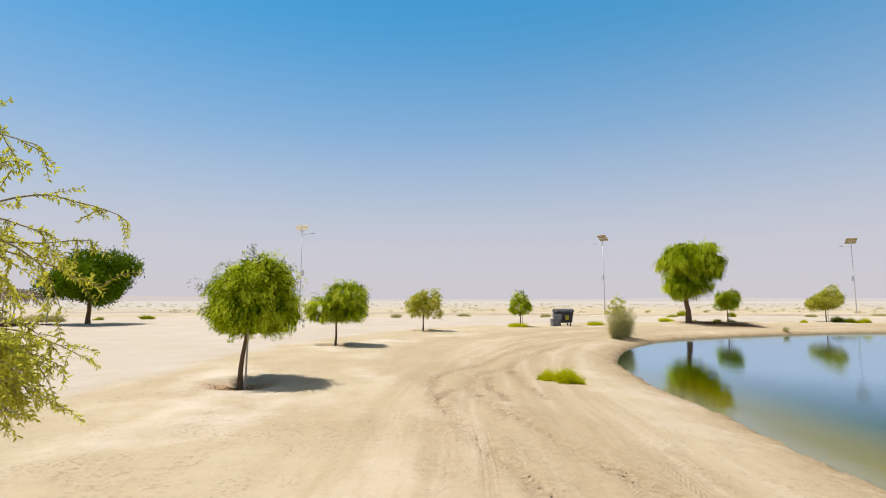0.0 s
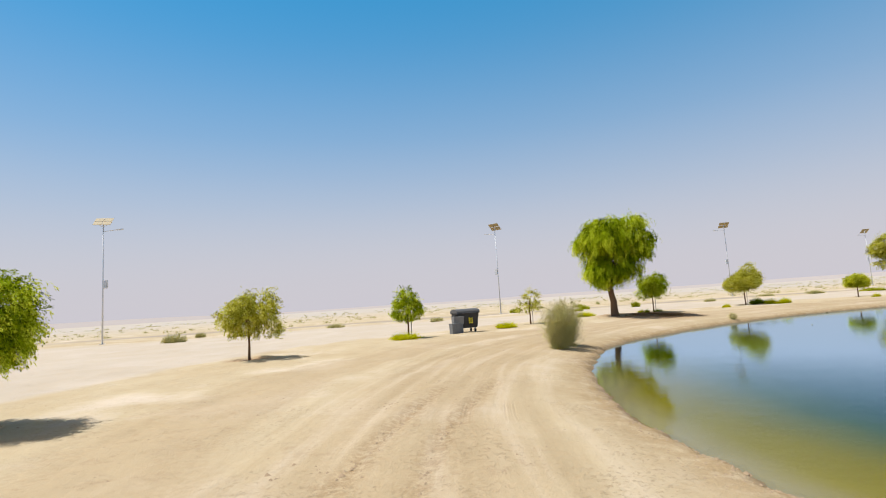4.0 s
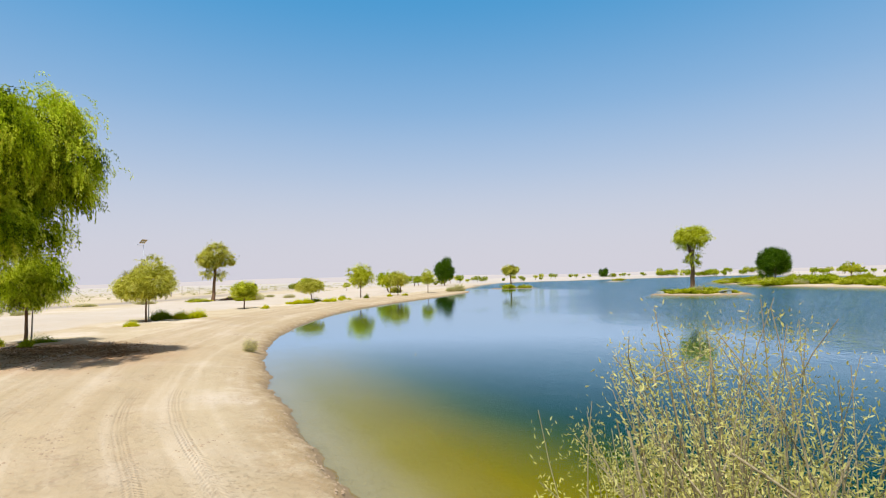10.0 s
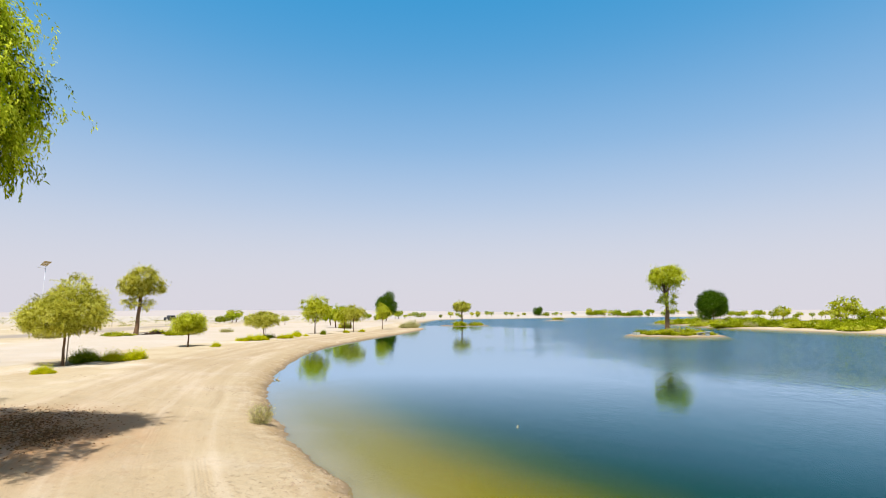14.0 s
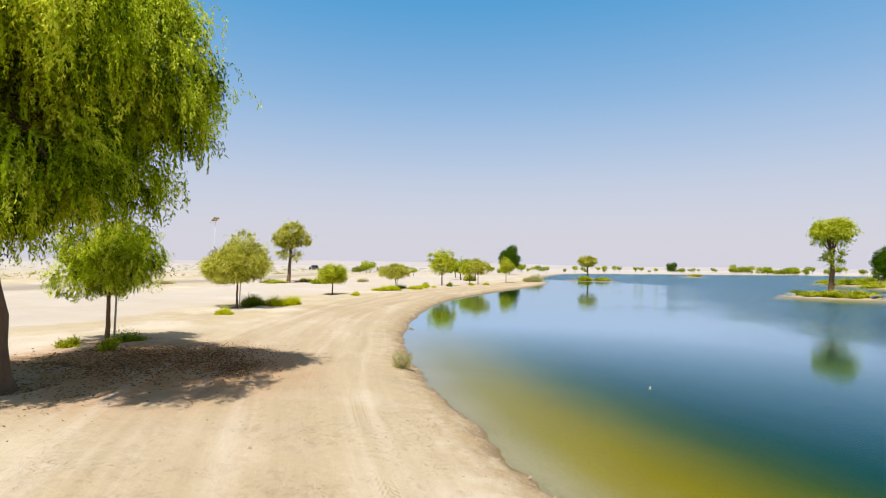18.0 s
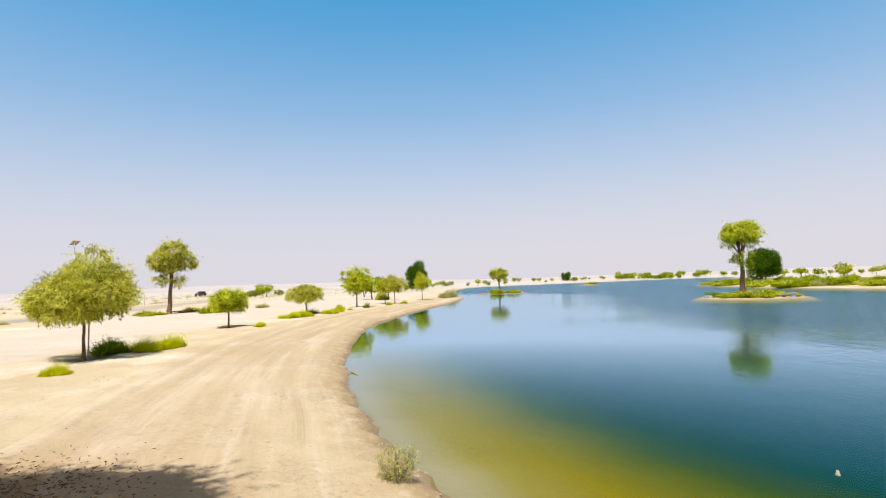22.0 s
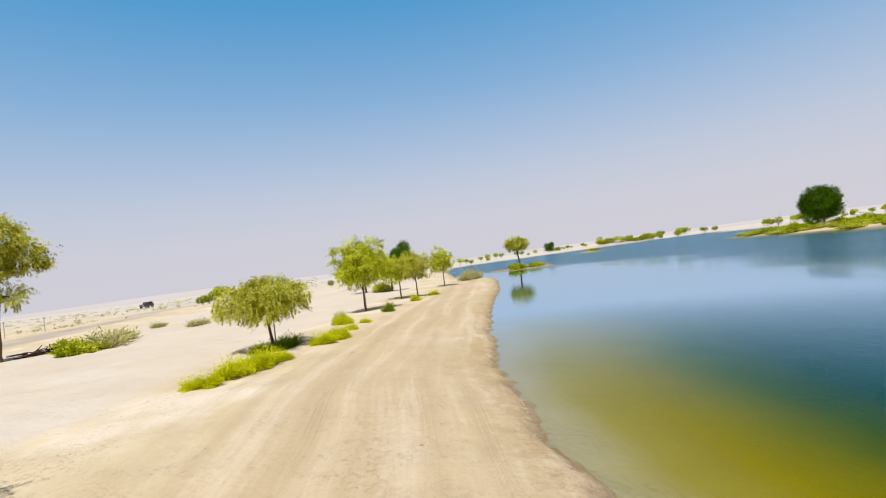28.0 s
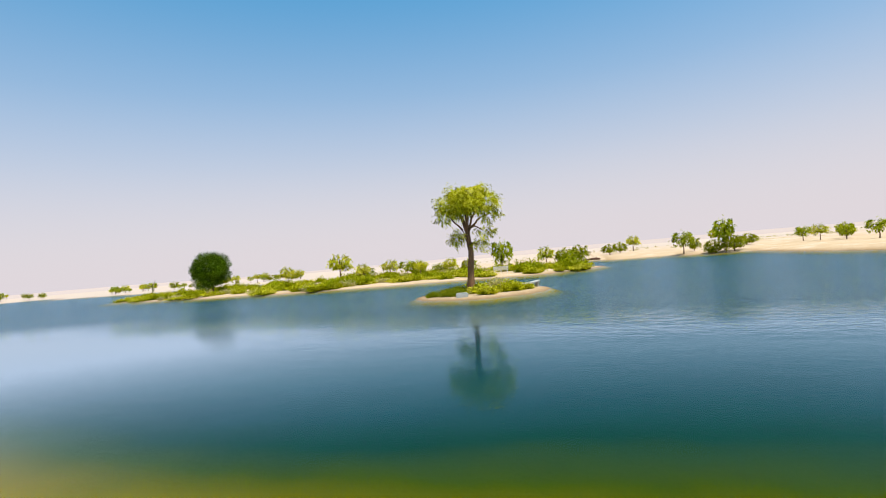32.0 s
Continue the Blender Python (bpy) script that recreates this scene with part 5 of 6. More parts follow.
def pavilion(x, y, turn):
    root = empty("pavilion", x, y, ground_z(x, y), turn, "sand-coloured open pavilion with a dark red roof and a wind tower", "pavilion")
    h = 2.75
    part("plinth", block(5.9, 5.9, 0.22, (0, 0, -0.1), bevel=0.03), PLASTER, root)
    for sx in (-1, 0, 1):
        for sy in (-1, 0, 1):
            if sx or sy:
                post = part("post", block(0.16, 0.16, 2.35, (sx * h, sy * h, 0.1)), TIMBER, root)
                for d in ((-sx, 0), (0, -sy)):
                    if d[0] or d[1]:
                        part("brace", rod((sx * h, sy * h, 1.55), (sx * h + d[0] * 0.8, sy * h + d[1] * 0.8, 2.4), 0.045, sides=6), TIMBER, post)
    for sx, sy in ((0, -1), (0, 1), (1, 0), (-1, 0)):
        part("beam", block(5.8 if sy else 0.14, 0.14 if sy else 5.8, 0.16, (sx * h, sy * h, 2.4)), TIMBER, root)
    for x0 in (-1, 1):
        bench = part("bench_back", block(2.2, 0.09, 0.75, (x0 * 1.55, -h + 0.15, 0.32), bevel=0.02), TIMBER, root, "plain boarded bench back")
        part("bench_seat", block(2.2, 0.5, 0.08, (x0 * 1.55, -h + 0.45, 0.5)), TIMBER, bench)
        for q in (-0.95, 0.95):
            part("bench_leg", block(0.10, 0.5, 0.5, (x0 * 1.55 + q, -h + 0.4, 0.08)), TIMBER, bench)
    bm = bmesh.new()
    lo = [bm.verts.new((sx * 3.7, sy * 3.7, 2.45)) for sx, sy in ((-1, -1), (1, -1), (1, 1), (-1, 1))]
    up = [bm.verts.new((sx * 1.05, sy * 1.05, 3.35)) for sx, sy in ((-1, -1), (1, -1), (1, 1), (-1, 1))]
    for k in range(4):
        bm.faces.new((lo[k], lo[(k + 1) % 4], up[(k + 1) % 4], up[k]))
    bmesh.ops.solidify(bm, geom=bm.faces[:], thickness=0.08)
    roof = part("roof", bm, RED_TILE, root, "dark red hipped roof")
    for side in range(4):
        turn_m = Matrix.Rotation(side * math.pi / 2, 4, "Z")
        eave = block(7.44, 0.06, 0.14, (0, -3.72, 2.34))
        eave.transform(turn_m)
        part("eave_board", eave, PLASTER, roof)
        for k in range(12):
            f = -3.4 + 6.8 * k / 11
            top = max(-1.0, min(1.0, f * 0.29))
            rib = rod((f, -3.7, 2.52), (top, -1.05, 3.43), 0.035, sides=6)
            rib.transform(turn_m)
            part("roof_rib", rib, RED_TILE, roof)
    tower = part("tower", merge(block(2.1, 2.1, 1.1, (0, 0, 3.2)), block(2.0, 2.0, 0.12, (0, 0, 5.55))), PLASTER, root, "plastered wind tower")
    # solid dark block standing in for the shade inside the open tower
    part("tower_shade_core", block(1.5, 1.5, 1.3, (0, 0, 4.28), bevel=0), DARK_HOLE, tower)
    part("tower_roof", block(2.5, 2.5, 0.14, (0, 0, 5.67), bevel=0.03), RED_TILE, tower)
    for sx in (-1, -0.33, 0.33, 1):
        for sy in (-1, -0.33, 0.33, 1):
            if abs(sx) == 1 or abs(sy) == 1:
                part("tower_pier", block(0.16, 0.16, 1.28, (sx * 0.95, sy * 0.95, 4.29)), PLASTER, tower)
    for side in range(4):
        turn_m = Matrix.Rotation(side * math.pi / 2, 4, "Z")
        for z in (4.5, 4.95):
            rail = rod((-1.25, -0.98, z), (1.25, -0.98, z), 0.03, sides=6)
            rail.transform(turn_m)
            part("tower_rail", rail, TIMBER, tower)
        for k in range(3):
            arch = block(0.34, 0.10, 0.22, (-0.63 + 0.63 * k, -0.98, 5.32), bevel=0.05)
            arch.transform(turn_m)
            part("tower_arch", arch, PLASTER, tower)
    return root


pavilion(-29.8, 26.9, 45)


def palm_shelter():
    x, y = -34.3, 39.4
    root = empty("palm_shelter", x, y, ground_z(x, y), 0, "ragged shade shelter of thin posts and dry palm fronds", "shelter")
    posts = [(1.2, -3.9), (2.1, 2.4), (0.2, 1.4), (-2.4, 3.4), (-3.4, -2.2), (-1.4, -1.6)]
    for px, py in posts:
        part("post", rod((px, py, -0.15), (px + 0.03, py, 2.3), 0.05, 0.04, 7), STAKE, root)
    for a, b in ((0, 1), (4, 3), (0, 4), (1, 3)):
        part("beam", rod((*posts[a], 2.28), (*posts[b], 2.28), 0.04, sides=6), STAKE, root)
    rng = np.random.default_rng(151)
    n = 900
    t, q = rng.random(n), rng.random(n)
    px = -3.3 + 5.2 * q + rng.normal(size=n) * 0.12
    py = -4.2 + 7.2 * t + 0.3 * q
    ridge = 2.36 + 0.50 * (1 - np.abs(2 * q - 1)) - 0.38 * np.clip(0.22 - t, 0, 1) / 0.22 + rng.normal(size=n) * 0.06
    way = np.stack([0.9 * rng.normal(size=n), 0.45 * rng.normal(size=n), 0.06 * rng.normal(size=n) - 0.12], 1)
    loose = (rng.random(n) < 0.35) & ((t < 0.3) | (t > 0.85) | (q < 0.15) | (q > 0.85))
    way[loose] = np.stack([0.3 * rng.normal(size=n), 0.3 * rng.normal(size=n), np.full(n, -1.0)], 1)[loose]
    path = strands(rng, np.stack([px, py, ridge], 1), way, rng.uniform(0.5, 1.1, n), 5, 0.12)
    V, F = tubes(list(path), [np.linspace(0.05, 0.014, 5)] * n, 4)
    under(new("frond_roof", mesh_from("frond_roof", V, F, PALM)), root)
    return root


palm_shelter()


def fallen_fronds(x, y, turn):
    """Dry fronds that have slid off the shelter and lie in a low heap."""
    rng = np.random.default_rng(153)
    n = 90
    start = np.stack([rng.normal(size=n) * 1.6, rng.normal(size=n) * 0.25, rng.uniform(0.02, 0.16, n)], 1)
    path = strands(rng, start, np.stack([rng.normal(size=n), 0.35 * rng.normal(size=n), 0.08 * rng.normal(size=n)], 1), rng.uniform(0.5, 1.3, n), 5, 0.03)
    path[..., 2] = np.maximum(path[..., 2], 0.01)
    ob = new("fallen_fronds", mesh_from("fallen_fronds", *tubes(list(path), [np.linspace(0.045, 0.012, 5)] * n, 4), DARK_HOLE))
    ob.matrix_basis = pose(x, y, ground_z(x, y), 0, 0, turn)
    tagged(ob, "brown fallen palm fronds lying on the sand", "fronds")


fallen_fronds(-32.6, 37.4, 62)


# ---- the peninsula and the far shores ----
def inside_ring(x, y, ring):
    d, inside = ring_distance(np.array([x]), np.array([y]), ring)
    return d[0] if inside[0] else -d[0]


def shore_thicket():
    """Bushes of many sizes over the peninsula, thickest towards the lake."""
    rng = random.Random(7)
    made = 0
    while made < 250:
        x, y = rng.uniform(53, 146), rng.uniform(-62, -18)
        d = inside_ring(x, y, PENINSULA)
        if d < 1.0 or (d > 9 and rng.random() < 0.6) or math.hypot(x - 66.6, y + 26.5) < 2.4 or (y > -27 and abs(x - 66.6 + 0.24 * (y + 26.4)) < 2.3) or math.hypot(x - 119.7, y + 41.2) < 4:
            continue
        tall = rng.random() < 0.36 and d > 2.0
        w = rng.uniform(1.6, 3.2) if tall else rng.uniform(1.2, 3.4)
        h = w * rng.uniform(0.42, 0.58) if tall else rng.uniform(0.6, 1.25)
        if tall:
            bush(x, y, w, h, LOW_DARK, "rounded dark green bush in the shore thicket", group="shore thicket")
        elif rng.random() < 0.2:
            bush(x, y, w, h, PALE, "brownish dry bush in the shore thicket", group="shore thicket")
        else:
            bush(x, y, w * 1.35, h, LOW, "lime green bush in the shore thicket", group="shore thicket")
        made += 1


shore_thicket()


def far_tree_kinds():
    """Three plain tree shapes for trees that stay far off."""
    kinds = []
    for k, (mat, lobes, clear) in enumerate(((GHAF_OLIVE, [(0, 0, 2.6, 1.1, 1.1, 0.7), (0.6, 0.2, 2.2, 0.8, 0.8, 0.5), (-0.7, 0, 2.1, 0.8, 0.8, 0.5)], 1.2), (FAR_GREEN, [(0, 0, 2.3, 1.3, 1.3, 0.9), (0.5, 0.3, 1.8, 0.9, 0.9, 0.6), (-0.5, -0.3, 1.8, 0.9, 0.9, 0.6)], 0.8), (THICKET_DARK, [(0, 0, 1.7, 1.2, 1.2, 1.0), (0.5, 0.2, 1.3, 0.9, 0.9, 0.7), (-0.6, 0, 1.2, 0.9, 0.9, 0.7)], 0.4))):
        crown = crown_tassels(200 + k, lobes, 80, 60, 0.42, 0.14, 0.14, 0.078, mat, clear * 0.8, 40, 0.2, 0.3, 7)
        wood = limbs(210 + k, 0.09, [(0, 0, -0.15), (0.05, 0, clear), (0, 0, lobes[0][2])], [l[:3] for l in lobes], 6)
        kinds.append((crown, mesh_from("trunk", *wood, BARK)))
    return kinds


FAR_KINDS = far_tree_kinds()
FAR_WORDS = ("small pale desert tree on the far shore", "rounded green tree on the far shore", "dense dark bushy tree on the far shore")


def far_tree(x, y, kind, size, label="", turn=None, wide=1.0):
    rng = random.Random(int(x * 37 + y * 101))
    root = empty("tree", x, y, ground_z(x, y) - 0.05, 0, label or FAR_WORDS[kind], "tree", "trees of the far shore")
    root.matrix_basis = pose(x, y, ground_z(x, y) - 0.05, 0, 0, rng.uniform(0, 360) if turn is None else turn) @ Matrix.Diagonal((size * wide, size * wide, size, 1))
    crown, wood = FAR_KINDS[kind]
    under(new("trunk", wood), root)
    under(new("crown", crown), root)


for x, y, kind, size, wide in (
        (69.0, -50.5, 1, 1.85, 0.72), (61.8, -66, 0, 1.25, 0.9), (58, -67, 2, 1.3, 1.1), (55, -70, 2, 1.2, 1.1), (57.2, -52, 2, 1.1, 1.4),
        (38.5, -55.3, 1, 1.2, 0.95), (33.1, -51.2, 1, 1.75, 0.65), (32.0, -51.0, 2, 0.9, 1.5), (34.6, -51.5, 2, 0.9, 1.4), (16.6, -64.4, 1, 0.85, 1.1), (16.2, -59.3, 0, 0.85, 1.0), (15.8, -52.2, 1, 0.8, 1.15), (15.8, -44, 1, 0.9, 1.1), (35.5, -60.5, 2, 0.9, 0.9), (48.6, -75, 2, 0.8, 1.4), (46, -80, 2, 0.9, 1.2), (42, -88, 0, 1.1, 1.0), (24, -70, 2, 0.8, 2.0), (27, -76, 0, 1.2, 1.0), (12, -60, 2, 1.0, 1.0),
        (102.3, -57, 0, 1.6, 1.1), (96, -55, 2, 0.85, 1.4), (90, -52, 0, 1.0, 1.1), (84, -50, 2, 0.9, 1.4), (87, -53, 1, 0.95, 1.1), (79, -46, 2, 0.75, 1.4), (73.5, -43, 2, 0.85, 1.1), (110, -50, 0, 1.1, 1.0), (93, -46, 0, 0.9, 1.0), (76, -40, 0, 0.8, 1.0), (82, -44, 0, 0.85, 1.1),
        (156.6, 72.1, 1, 0.85, 1.5), (160, 72, 0, 1.0, 1.5), (153, 73, 2, 0.75, 1.3), (150.5, 73.5, 2, 0.7, 1.2), (165, 70, 2, 0.7, 1.3), (114.5, 42.9, 1, 1.1, 1.0), (118, 52, 0, 0.55, 1.0), (95.5, 40.5, 1, 1.15, 1.1), (91, 38, 0, 1.0, 1.0), (240, 95, 0, 1.3, 1.0), (225, 90, 2, 0.9, 1.0)):
    far_tree(x, y, kind, size, wide=wide)


def far_shore_row():
    """Scattered trees behind the far bank, from the spit round to the peninsula."""
    rng = random.Random(19)
    line = [(150, 40), (180, 32), (215, 24), (255, 14), (285, -14), (310, -46), (334, -78), (358, -118), (396, -188)]
    for (ax, ay), (bx, by) in zip(line[:-1], line[1:]):
        steps = max(3, int(math.hypot(bx - ax, by - ay) / 6.0))
        for k in range(steps):
            t = (k + rng.random()) / steps
            off = rng.uniform(0, 26)
            x, y = ax + (bx - ax) * t + off * 0.8, ay + (by - ay) * t + off * 0.5
            far_tree(x, y, rng.choice((0, 0, 1, 1, 2)), rng.uniform(0.55, 1.25), wide=rng.uniform(0.8, 1.3))
    for k in range(44):
        t = (k + rng.random()) / 44
        far_tree(352 + 46 * rng.random() + 12 * t, -112 - 100 * t, rng.choice((0, 1, 1, 2)), rng.uniform(0.9, 1.7), wide=rng.uniform(0.8, 1.2))
    for _ in range(34):
        x = rng.uniform(150, 250)
        far_tree(x, -118 - 0.16 * (x - 150) - rng.uniform(0, 14) - 0.1 * abs(x - 200), rng.choice((0, 1, 2)), rng.uniform(0.5, 1.1), wide=rng.uniform(0.9, 1.3))


far_shore_row()
ficus(329, -69.4, 84, 6.2, 5.6, 0.5, 4000, "dark round tree far behind the lake", 0.5, 0.2, FICUS_DARK)


def bare_tree(x, y):
    rng = np.random.default_rng(161)
    goals = [(1.2, 0.1, 4.2), (-1.0, 0.2, 4.4), (0.4, -0.6, 3.8), (-0.5, 0.5, 3.4), (1.6, 0, 3.3), (-1.5, -0.1, 3.2)]
    root = empty("bare_tree", x, y, ground_z(x, y), 0, "leafless grey tree behind the shore bushes", "tree")
    under(new("trunk", mesh_from("trunk", *limbs(161, 0.2, [(0, 0, -0.1), (0.1, 0, 1.2), (0, 0, 2.0)], goals, 6, 0.3), TWIG, smooth=True)), root)


bare_tree(148, -58)
WHITE = plain("sun_bleached_paint", (0.62, 0.62, 0.58), (0.75, 0.74, 0.70), 5, 0.7)


def lakeside_bench(x, y, turn):
    root = empty("bench", x, y, ground_z(x, y), turn, "white park bench among lime green bushes", "bench")
    for sx in (-0.8, 0, 0.8):
        part("leg", block(0.09, 0.5, 0.44, (sx, 0, -0.05)), WHITE, root)
    for k in range(3):
        part("seat_slat", block(1.9, 0.13, 0.04, (0, -0.17 + 0.16 * k, 0.40)), WHITE, root)
    for sx in (-0.8, 0.8):
        part("back_post", block(0.07, 0.05, 0.5, (sx, 0.24, 0.42), (-8, 0, 0)), WHITE, root)
    for k in range(3):
        part("back_slat", block(1.9, 0.03, 0.12, (0, 0.25 + 0.02 * k, 0.50 + 0.15 * k), (-8, 0, 0)), WHITE, root)


lakeside_bench(66.6, -26.4, 5)


DULL = plain("weathered_concrete", (0.33, 0.36, 0.34), (0.45, 0.47, 0.44), 5, 0.9)


def island_box(x, y):
    root = empty("concrete_block", x, y, ground_z(x, y), 12, "pale concrete block lying on the island's edge", "block")
    part("slab", block(0.75, 0.45, 0.28, (0, 0, -0.05), bevel=0.03), DULL, root)
    part("cap", block(0.66, 0.38, 0.05, (0, 0, 0.225), bevel=0.01), DULL, root)


island_box(65.4, 6.9)


def tilted_slab(x, y, turn):
    root = empty("concrete_plate", x, y, ground_z(x, y), turn, "pale concrete plate propped on the island's sandy tip", "plate")
    part("plate", block(1.15, 0.7, 0.09, (0, 0, 0.26), (0, 9, 0), bevel=0.02), DULL, root)
    for sx, high in ((-0.42, 0.34), (0.42, 0.20)):
        part("support", block(0.14, 0.55, high, (sx, 0, -0.04), bevel=0.02), DULL, root)


tilted_slab(61.4, 1.9, 20)


def brush_pile(x, y):
    rng = np.random.default_rng(171)
    n = 70
    start = np.stack([rng.normal(size=n) * 0.75, rng.normal(size=n) * 0.25, rng.uniform(0, 0.18, n)], 1)
    path = strands(rng, start, np.stack([rng.normal(size=n), 0.4 * rng.normal(size=n), 0.15 * rng.normal(size=n)], 1), rng.uniform(0.4, 1.1, n), 5, 0.03)
    path[..., 2] = np.maximum(path[..., 2], 0.0)
    ob = new("brush_pile", mesh_from("brush_pile", *tubes(list(path), [np.linspace(0.045, 0.015, 5)] * n, 5), DARK_HOLE))
    ob.matrix_basis = pose(x, y, ground_z(x, y) + 0.02, 0, 0, -40)
    tagged(ob, "dark pile of cut branches beside the tall tree", "branches")


brush_pile(69.4, 56.3)


def driftwood(x, y, turn):
    paths = [[(-0.55, 0, 0.02), (-0.2, 0.03, 0.06), (0.2, 0, 0.07), (0.5, -0.05, 0.03)], [(-0.1, 0.02, 0.06), (0.1, 0.18, 0.12), (0.32, 0.26, 0.10), (0.42, 0.33, 0.06)], [(0.1, 0, 0.07), (0.25, -0.12, 0.15), (0.4, -0.2, 0.2), (0.5, -0.26, 0.22)]]
    ob = new("driftwood", mesh_from("driftwood", *tubes(paths, [[0.035, 0.04, 0.035, 0.015], [0.02, 0.018, 0.014, 0.006], [0.02, 0.016, 0.012, 0.005]], 7), TWIG, smooth=True))
    ob.matrix_basis = pose(x, y, -0.02, 0, 0, turn) @ Matrix.Diagonal((0.6, 0.6, 0.6, 1))
    tagged(ob, "grey driftwood branch lying in the shallows", "branch")


driftwood(33.4, 37.95, 25)


def fallen_log(x, y, turn):
    """A heavy dark log with broken stubs, on the beach across the lake."""
    paths = [[(-1.4, 0, 0.16), (-0.6, 0.05, 0.22), (0.3, -0.03, 0.22), (1.3, 0.06, 0.16)], [(-0.5, 0.04, 0.25), (-0.62, 0.1, 0.5), (-0.7, 0.12, 0.62)], [(0.5, 0, 0.22), (0.72, -0.1, 0.46), (0.8, -0.14, 0.55)]]
    ob = new("fallen_log", mesh_from("fallen_log", *tubes(paths[:1], [[0.17, 0.22, 0.2, 0.12]], 9), DARK_HOLE, smooth=True))
    ob.matrix_basis = pose(x, y, ground_z(x, y), 0, 0, turn)
    tagged(ob, "dark fallen log lying on the far beach", "log")
    for path in paths[1:]:
        stub = new("stub", mesh_from("stub", *tubes([path], [[0.08, 0.06, 0.03]], 6), DARK_HOLE, smooth=True))
        under(stub, ob)


fallen_log(52.7, -66.8, 8)


def marker_post(x, y):
    root = empty("marker_post", x, y, ground_z(x, y), 0, "thin grey marker post beside the desert road", "post", "posts by the road")
    part("shaft", rod((0, 0, -0.2), (0, 0, 1.75), 0.05, 0.045, 8), STAKE, root)
    part("cap", block(0.16, 0.16, 0.10, (0, 0, 1.72), bevel=0.02), STAKE, root)


for x, y in ((100.0, 80.0), (104.0, 80.2), (112.5, 81.0)):
    marker_post(x, y)


def off_roader(x, y, turn):
    """A parked four-wheel drive, far out on the plain."""
    root = empty("off_road_car", x, y, ground_z(x, y), turn, "dark off-road car parked far out on the sand", "car")
    body = part("body", merge(block(4.3, 1.8, 0.75, (0, 0, 0.5), bevel=0.12), block(2.5, 1.65, 0.7, (-0.5, 0, 1.2), bevel=0.16, taper=(1.12, 1.05))), CAR, root)
    part("windscreen", block(0.06, 1.4, 0.5, (0.83, 0, 1.28), (0, -14, 0)), GLASS, body)
    for sy in (-1, 1):
        part("side_window", block(1.9, 0.05, 0.42, (-0.5, sy * 0.84, 1.32)), GLASS, body)
        part("headlight", block(0.06, 0.3, 0.2, (2.14, sy * 0.6, 0.85)), WHITE, body)
        for sx in (-1.35, 1.35):
            wheel = part("wheel", rod((sx, sy * 0.72, 0.38), (sx, sy * 0.95, 0.38), 0.38, sides=16), RUBBER, root)
            part("rim", rod((sx, sy * 0.95, 0.38), (sx, sy * 0.965, 0.38), 0.2, sides=12), STEEL, wheel)


CAR = plain("dark_car_paint", (0.05, 0.05, 0.055), (0.08, 0.08, 0.085), 2, 0.35, specular=0.5)
GLASS = plain("tinted_glass", (0.01, 0.012, 0.014), (0.02, 0.022, 0.024), 2, 0.08, specular=0.6)
off_roader(213, 109, 160)


def plain_scrub():
    """Low scrub scattered over the plain, far off."""
    rng = np.random.default_rng(181)
    n = 1500
    x = rng.uniform(-330, 420, n)
    y = 80 + 190 * rng.random(n) ** 1.5
    north = np.stack([x, y], 1)
    m = 260
    south = np.stack([rng.uniform(-40, 95, m), rng.uniform(-190, -84, m)], 1)
    east = np.stack([rng.uniform(120, 330, 160), rng.uniform(55, 130, 160)], 1)
    P = np.concatenate([north, south, east])
    z = land_height(P[:, 0], P[:, 1])
    per = 26
    r = rng.uniform(0.3, 1.1, len(P)) * (1 + 0.4 * (rng.random(len(P)) < 0.1))
    centre = np.repeat(np.column_stack([P, z]), per, 0)
    rr = np.repeat(r, per)[:, None]
    pts = centre + rng.normal(size=(len(centre), 3)) * np.array([0.42, 0.42, 0.0]) * rr + np.array([0, 0, 1.0]) * np.abs(rng.normal(size=(len(centre), 1))) * 0.17 * rr
    V, F = leaves_on(rng, pts, np.tile([0, 0, 0.7], (len(pts), 1)), 0.26, 0.10, 0.8)
    ob = new("desert_scrub", mesh_from("desert_scrub", V, F, SCRUB))
    tagged(ob, "low grey-green scrub scattered over the desert plain", "scrub", kind="stuff")


plain_scrub()


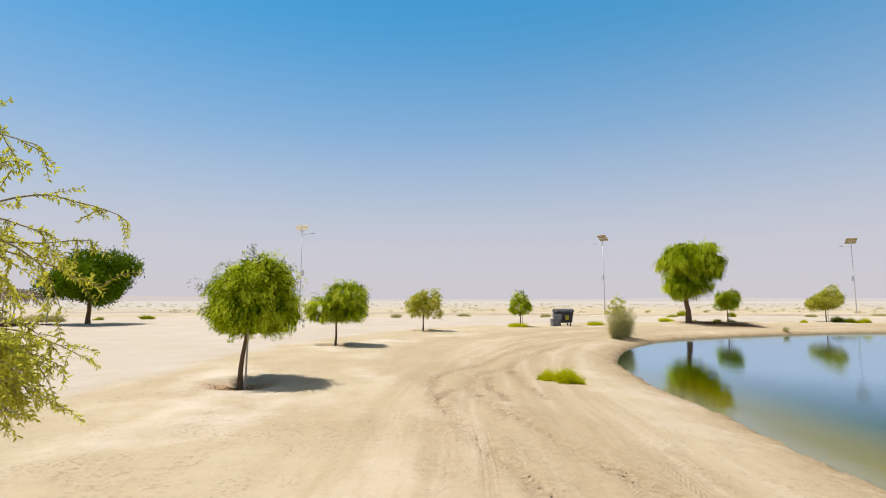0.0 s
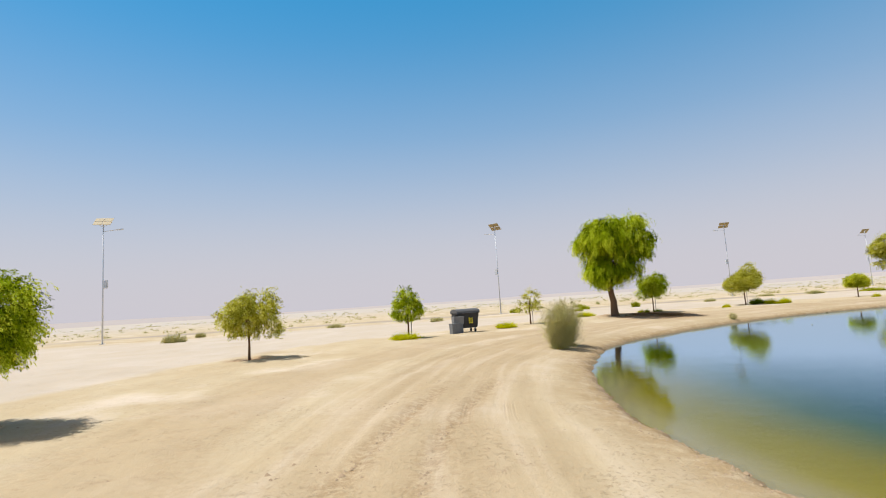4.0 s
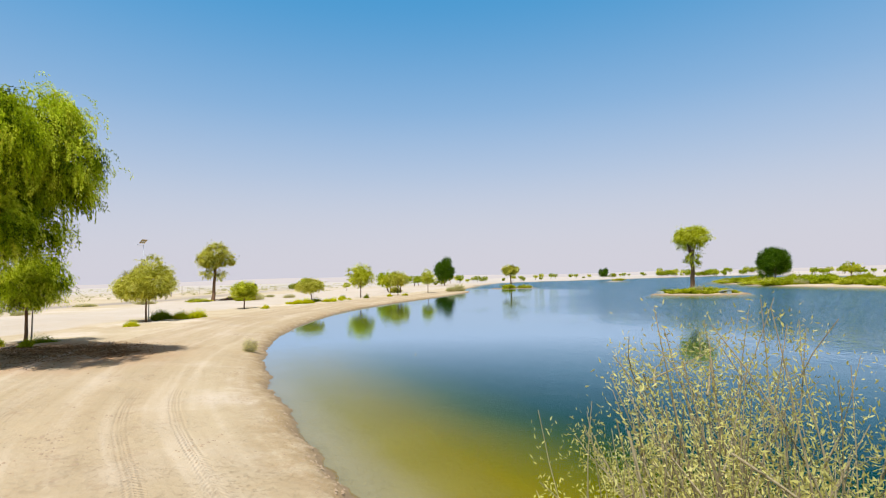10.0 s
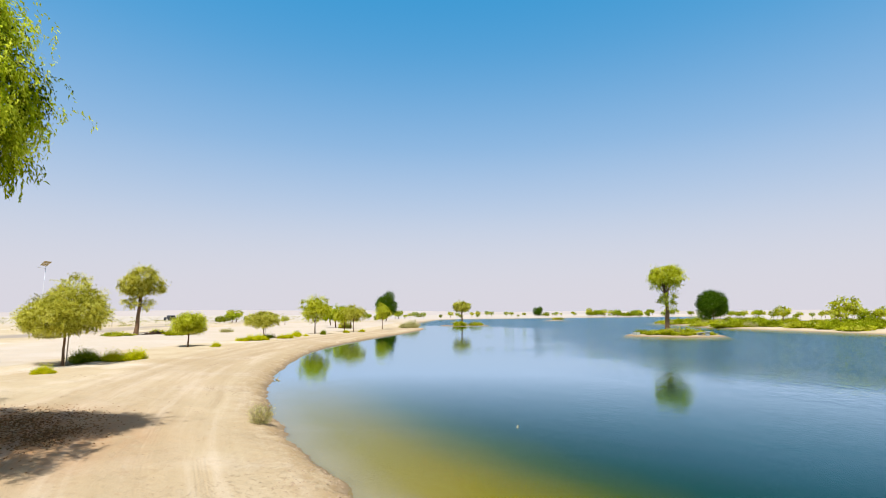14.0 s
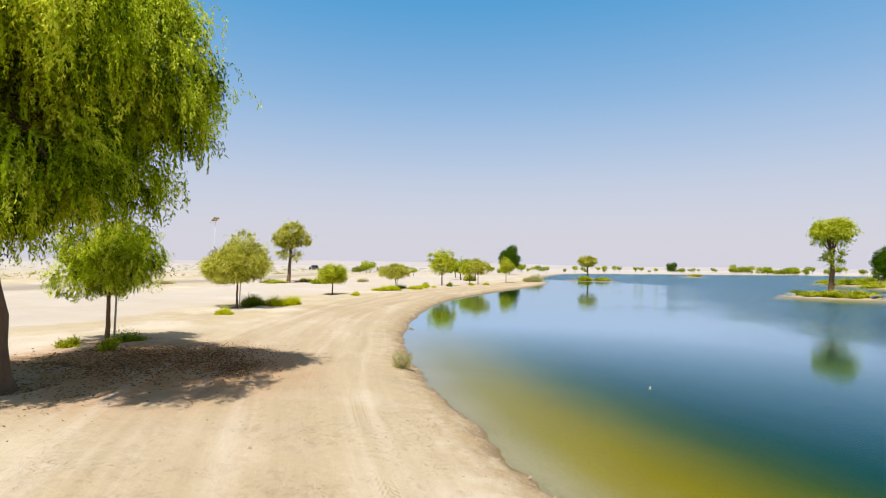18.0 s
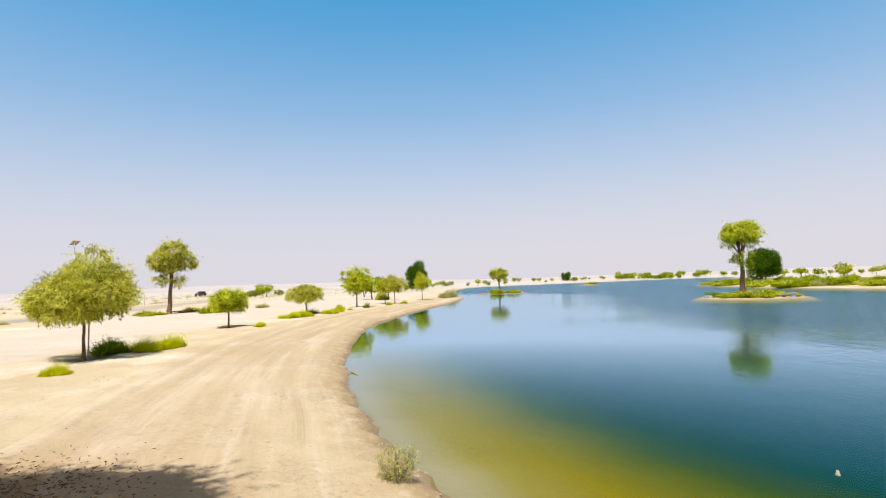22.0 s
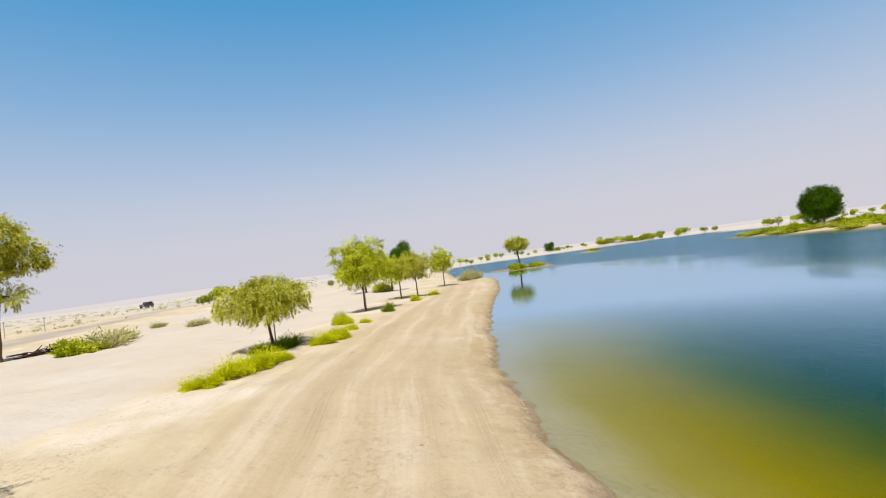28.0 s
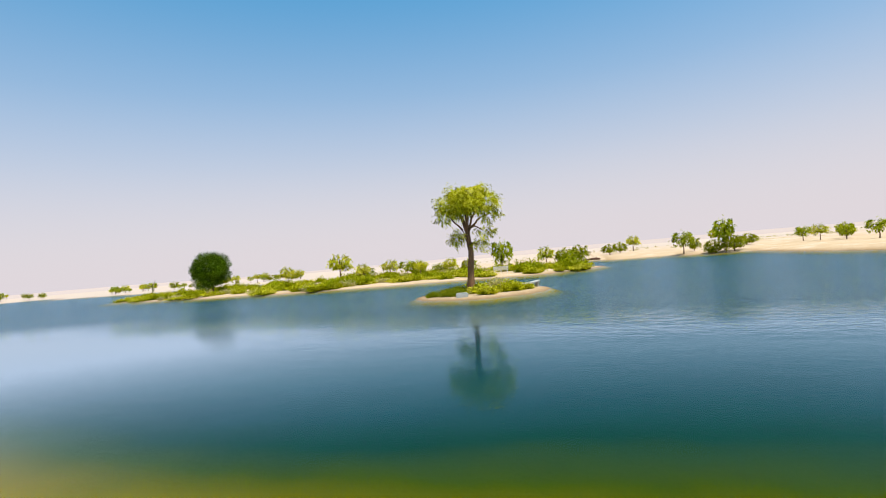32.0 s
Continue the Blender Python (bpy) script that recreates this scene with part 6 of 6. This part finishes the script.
def pebbles():
    """Clods and small stones on the sand near the track."""
    rng = np.random.default_rng(191)
    n = 2600
    x, y = rng.uniform(-7, 64, n), rng.uniform(1, 47, n)
    near = np.minimum(line_distance(x, y, TRACK), line_distance(x, y, SIDE_TRACK))
    keep = (shore(x, y) > 0.3) & (rng.random(n) < np.exp(-near / 5))
    bank = np.array(BANK)
    t = rng.uniform(0, len(bank) - 1.001, 16000)
    k = t.astype(int)
    edge = bank[k] + (bank[k + 1] - bank[k]) * (t - k)[:, None] + rng.normal(size=(16000, 2)) * 0.55
    wet = shore(edge[:, 0], edge[:, 1])
    edge = edge[(wet > 0.02) & (rng.random(16000) < np.exp(-np.maximum(wet, 0) / 0.3))]
    lot = [np.column_stack([x[keep], y[keep]]), edge]
    for line in RUTS:
        line = np.array(line)
        t = rng.uniform(0, len(line) - 1.001, 420)
        k = t.astype(int)
        lot.append(line[k] + (line[k + 1] - line[k]) * (t - k)[:, None] + rng.normal(size=(420, 2)) * 0.13)
    for k in rng.integers(2, len(TRACK) - 12, 46):
        lot.append(TRACK[k] + rng.normal(size=2) * 1.1 + rng.normal(size=(34, 2)) * np.array([0.3, 0.16]))
    lot = np.concatenate(lot)
    lot = lot[shore(lot[:, 0], lot[:, 1]) > 0.02]
    x, y = lot[:, 0], lot[:, 1]
    z = land_height(x, y)
    size = rng.uniform(0.010, 0.034, len(x)) * (1 + 0.6 * (rng.random(len(x)) < 0.06))
    corner = unit(np.array([(1, 0, -0.2), (-0.5, 0.87, -0.2), (-0.5, -0.87, -0.2), (0.1, 0.1, 1.0)])) * np.array([1, 1, 0.5])
    V = np.column_stack([x, y, z])[:, None] + corner[None] * size[:, None, None] * rng.uniform(0.7, 1.3, (len(x), 4, 1))
    F = np.arange(len(x))[:, None, None] * 4 + np.array([(0, 1, 3), (1, 2, 3), (2, 0, 3)])[None]
    ob = new("pebbles", mesh_from("pebbles", V.reshape(-1, 3), F.reshape(-1, 3), STONE))
    tagged(ob, "small brown clods and stones on the sand", "stones", kind="stuff")


LITTER = foliage("dry_leaf_litter", (0.10, 0.055, 0.025), (0.22, 0.12, 0.05), (0.36, 0.23, 0.11), 0.8, 0.05)


def leaf_litter():
    """Fallen leaves and pods under the large tree and in the young trees' basins."""
    rng = np.random.default_rng(201)
    spots = [(22.2, 41.2, 1.15, 5200), (23.6, 40.3, 0.8, 2200), (22.9, 39.4, 0.4, 900)] + [(x, y, 0.32, 300) for x, y in BASINS[:7]]
    P = np.concatenate([np.array([x, y]) + rng.normal(size=(n, 2)) * r * np.array([1.0, 0.7]) for x, y, r, n in spots])
    z = land_height(P[:, 0], P[:, 1]) + 0.012 + 0.02 * rng.random(len(P))
    lie = np.column_stack([rng.normal(size=(len(P), 2)), 0.12 * rng.normal(size=len(P))])
    V, F = leaves_on(rng, np.column_stack([P, z]), lie, 0.055, 0.016, 0.1)
    tagged(new("leaf_litter", mesh_from("leaf_litter", V, F, LITTER)), "brown fallen leaves and pods under the trees", "leaves", kind="stuff")


leaf_litter()
STONE = plain("brown_clods", (0.22, 0.15, 0.09), (0.42, 0.32, 0.21), 4, 0.95)
pebbles()


FOAM = plain("dirty_white_foam", (0.36, 0.34, 0.24), (0.50, 0.48, 0.36), 8, 0.8)
for k, (x, y, size) in enumerate(((24.7, 31.6, 0.055),)):
    me = bpy.data.meshes.new("floating_scrap")
    bm = merge(block(size, size * 0.7, size * 0.45, (0, 0, -0.02), (0, 8, 0), bevel=size * 0.12), block(size * 0.5, size * 0.45, size * 0.8, (-0.1 * size, 0, 0), (20, 12, 30), bevel=size * 0.1))
    bm.to_mesh(me)
    bm.free()
    me.materials.append(FOAM)
    ob = new("floating_scrap", me)
    ob.matrix_basis = pose(x, y, 0.005, 0, 0, 40 * k)
    tagged(ob, "small dirty white scrap floating on the lake", "scrap", "floating scraps")
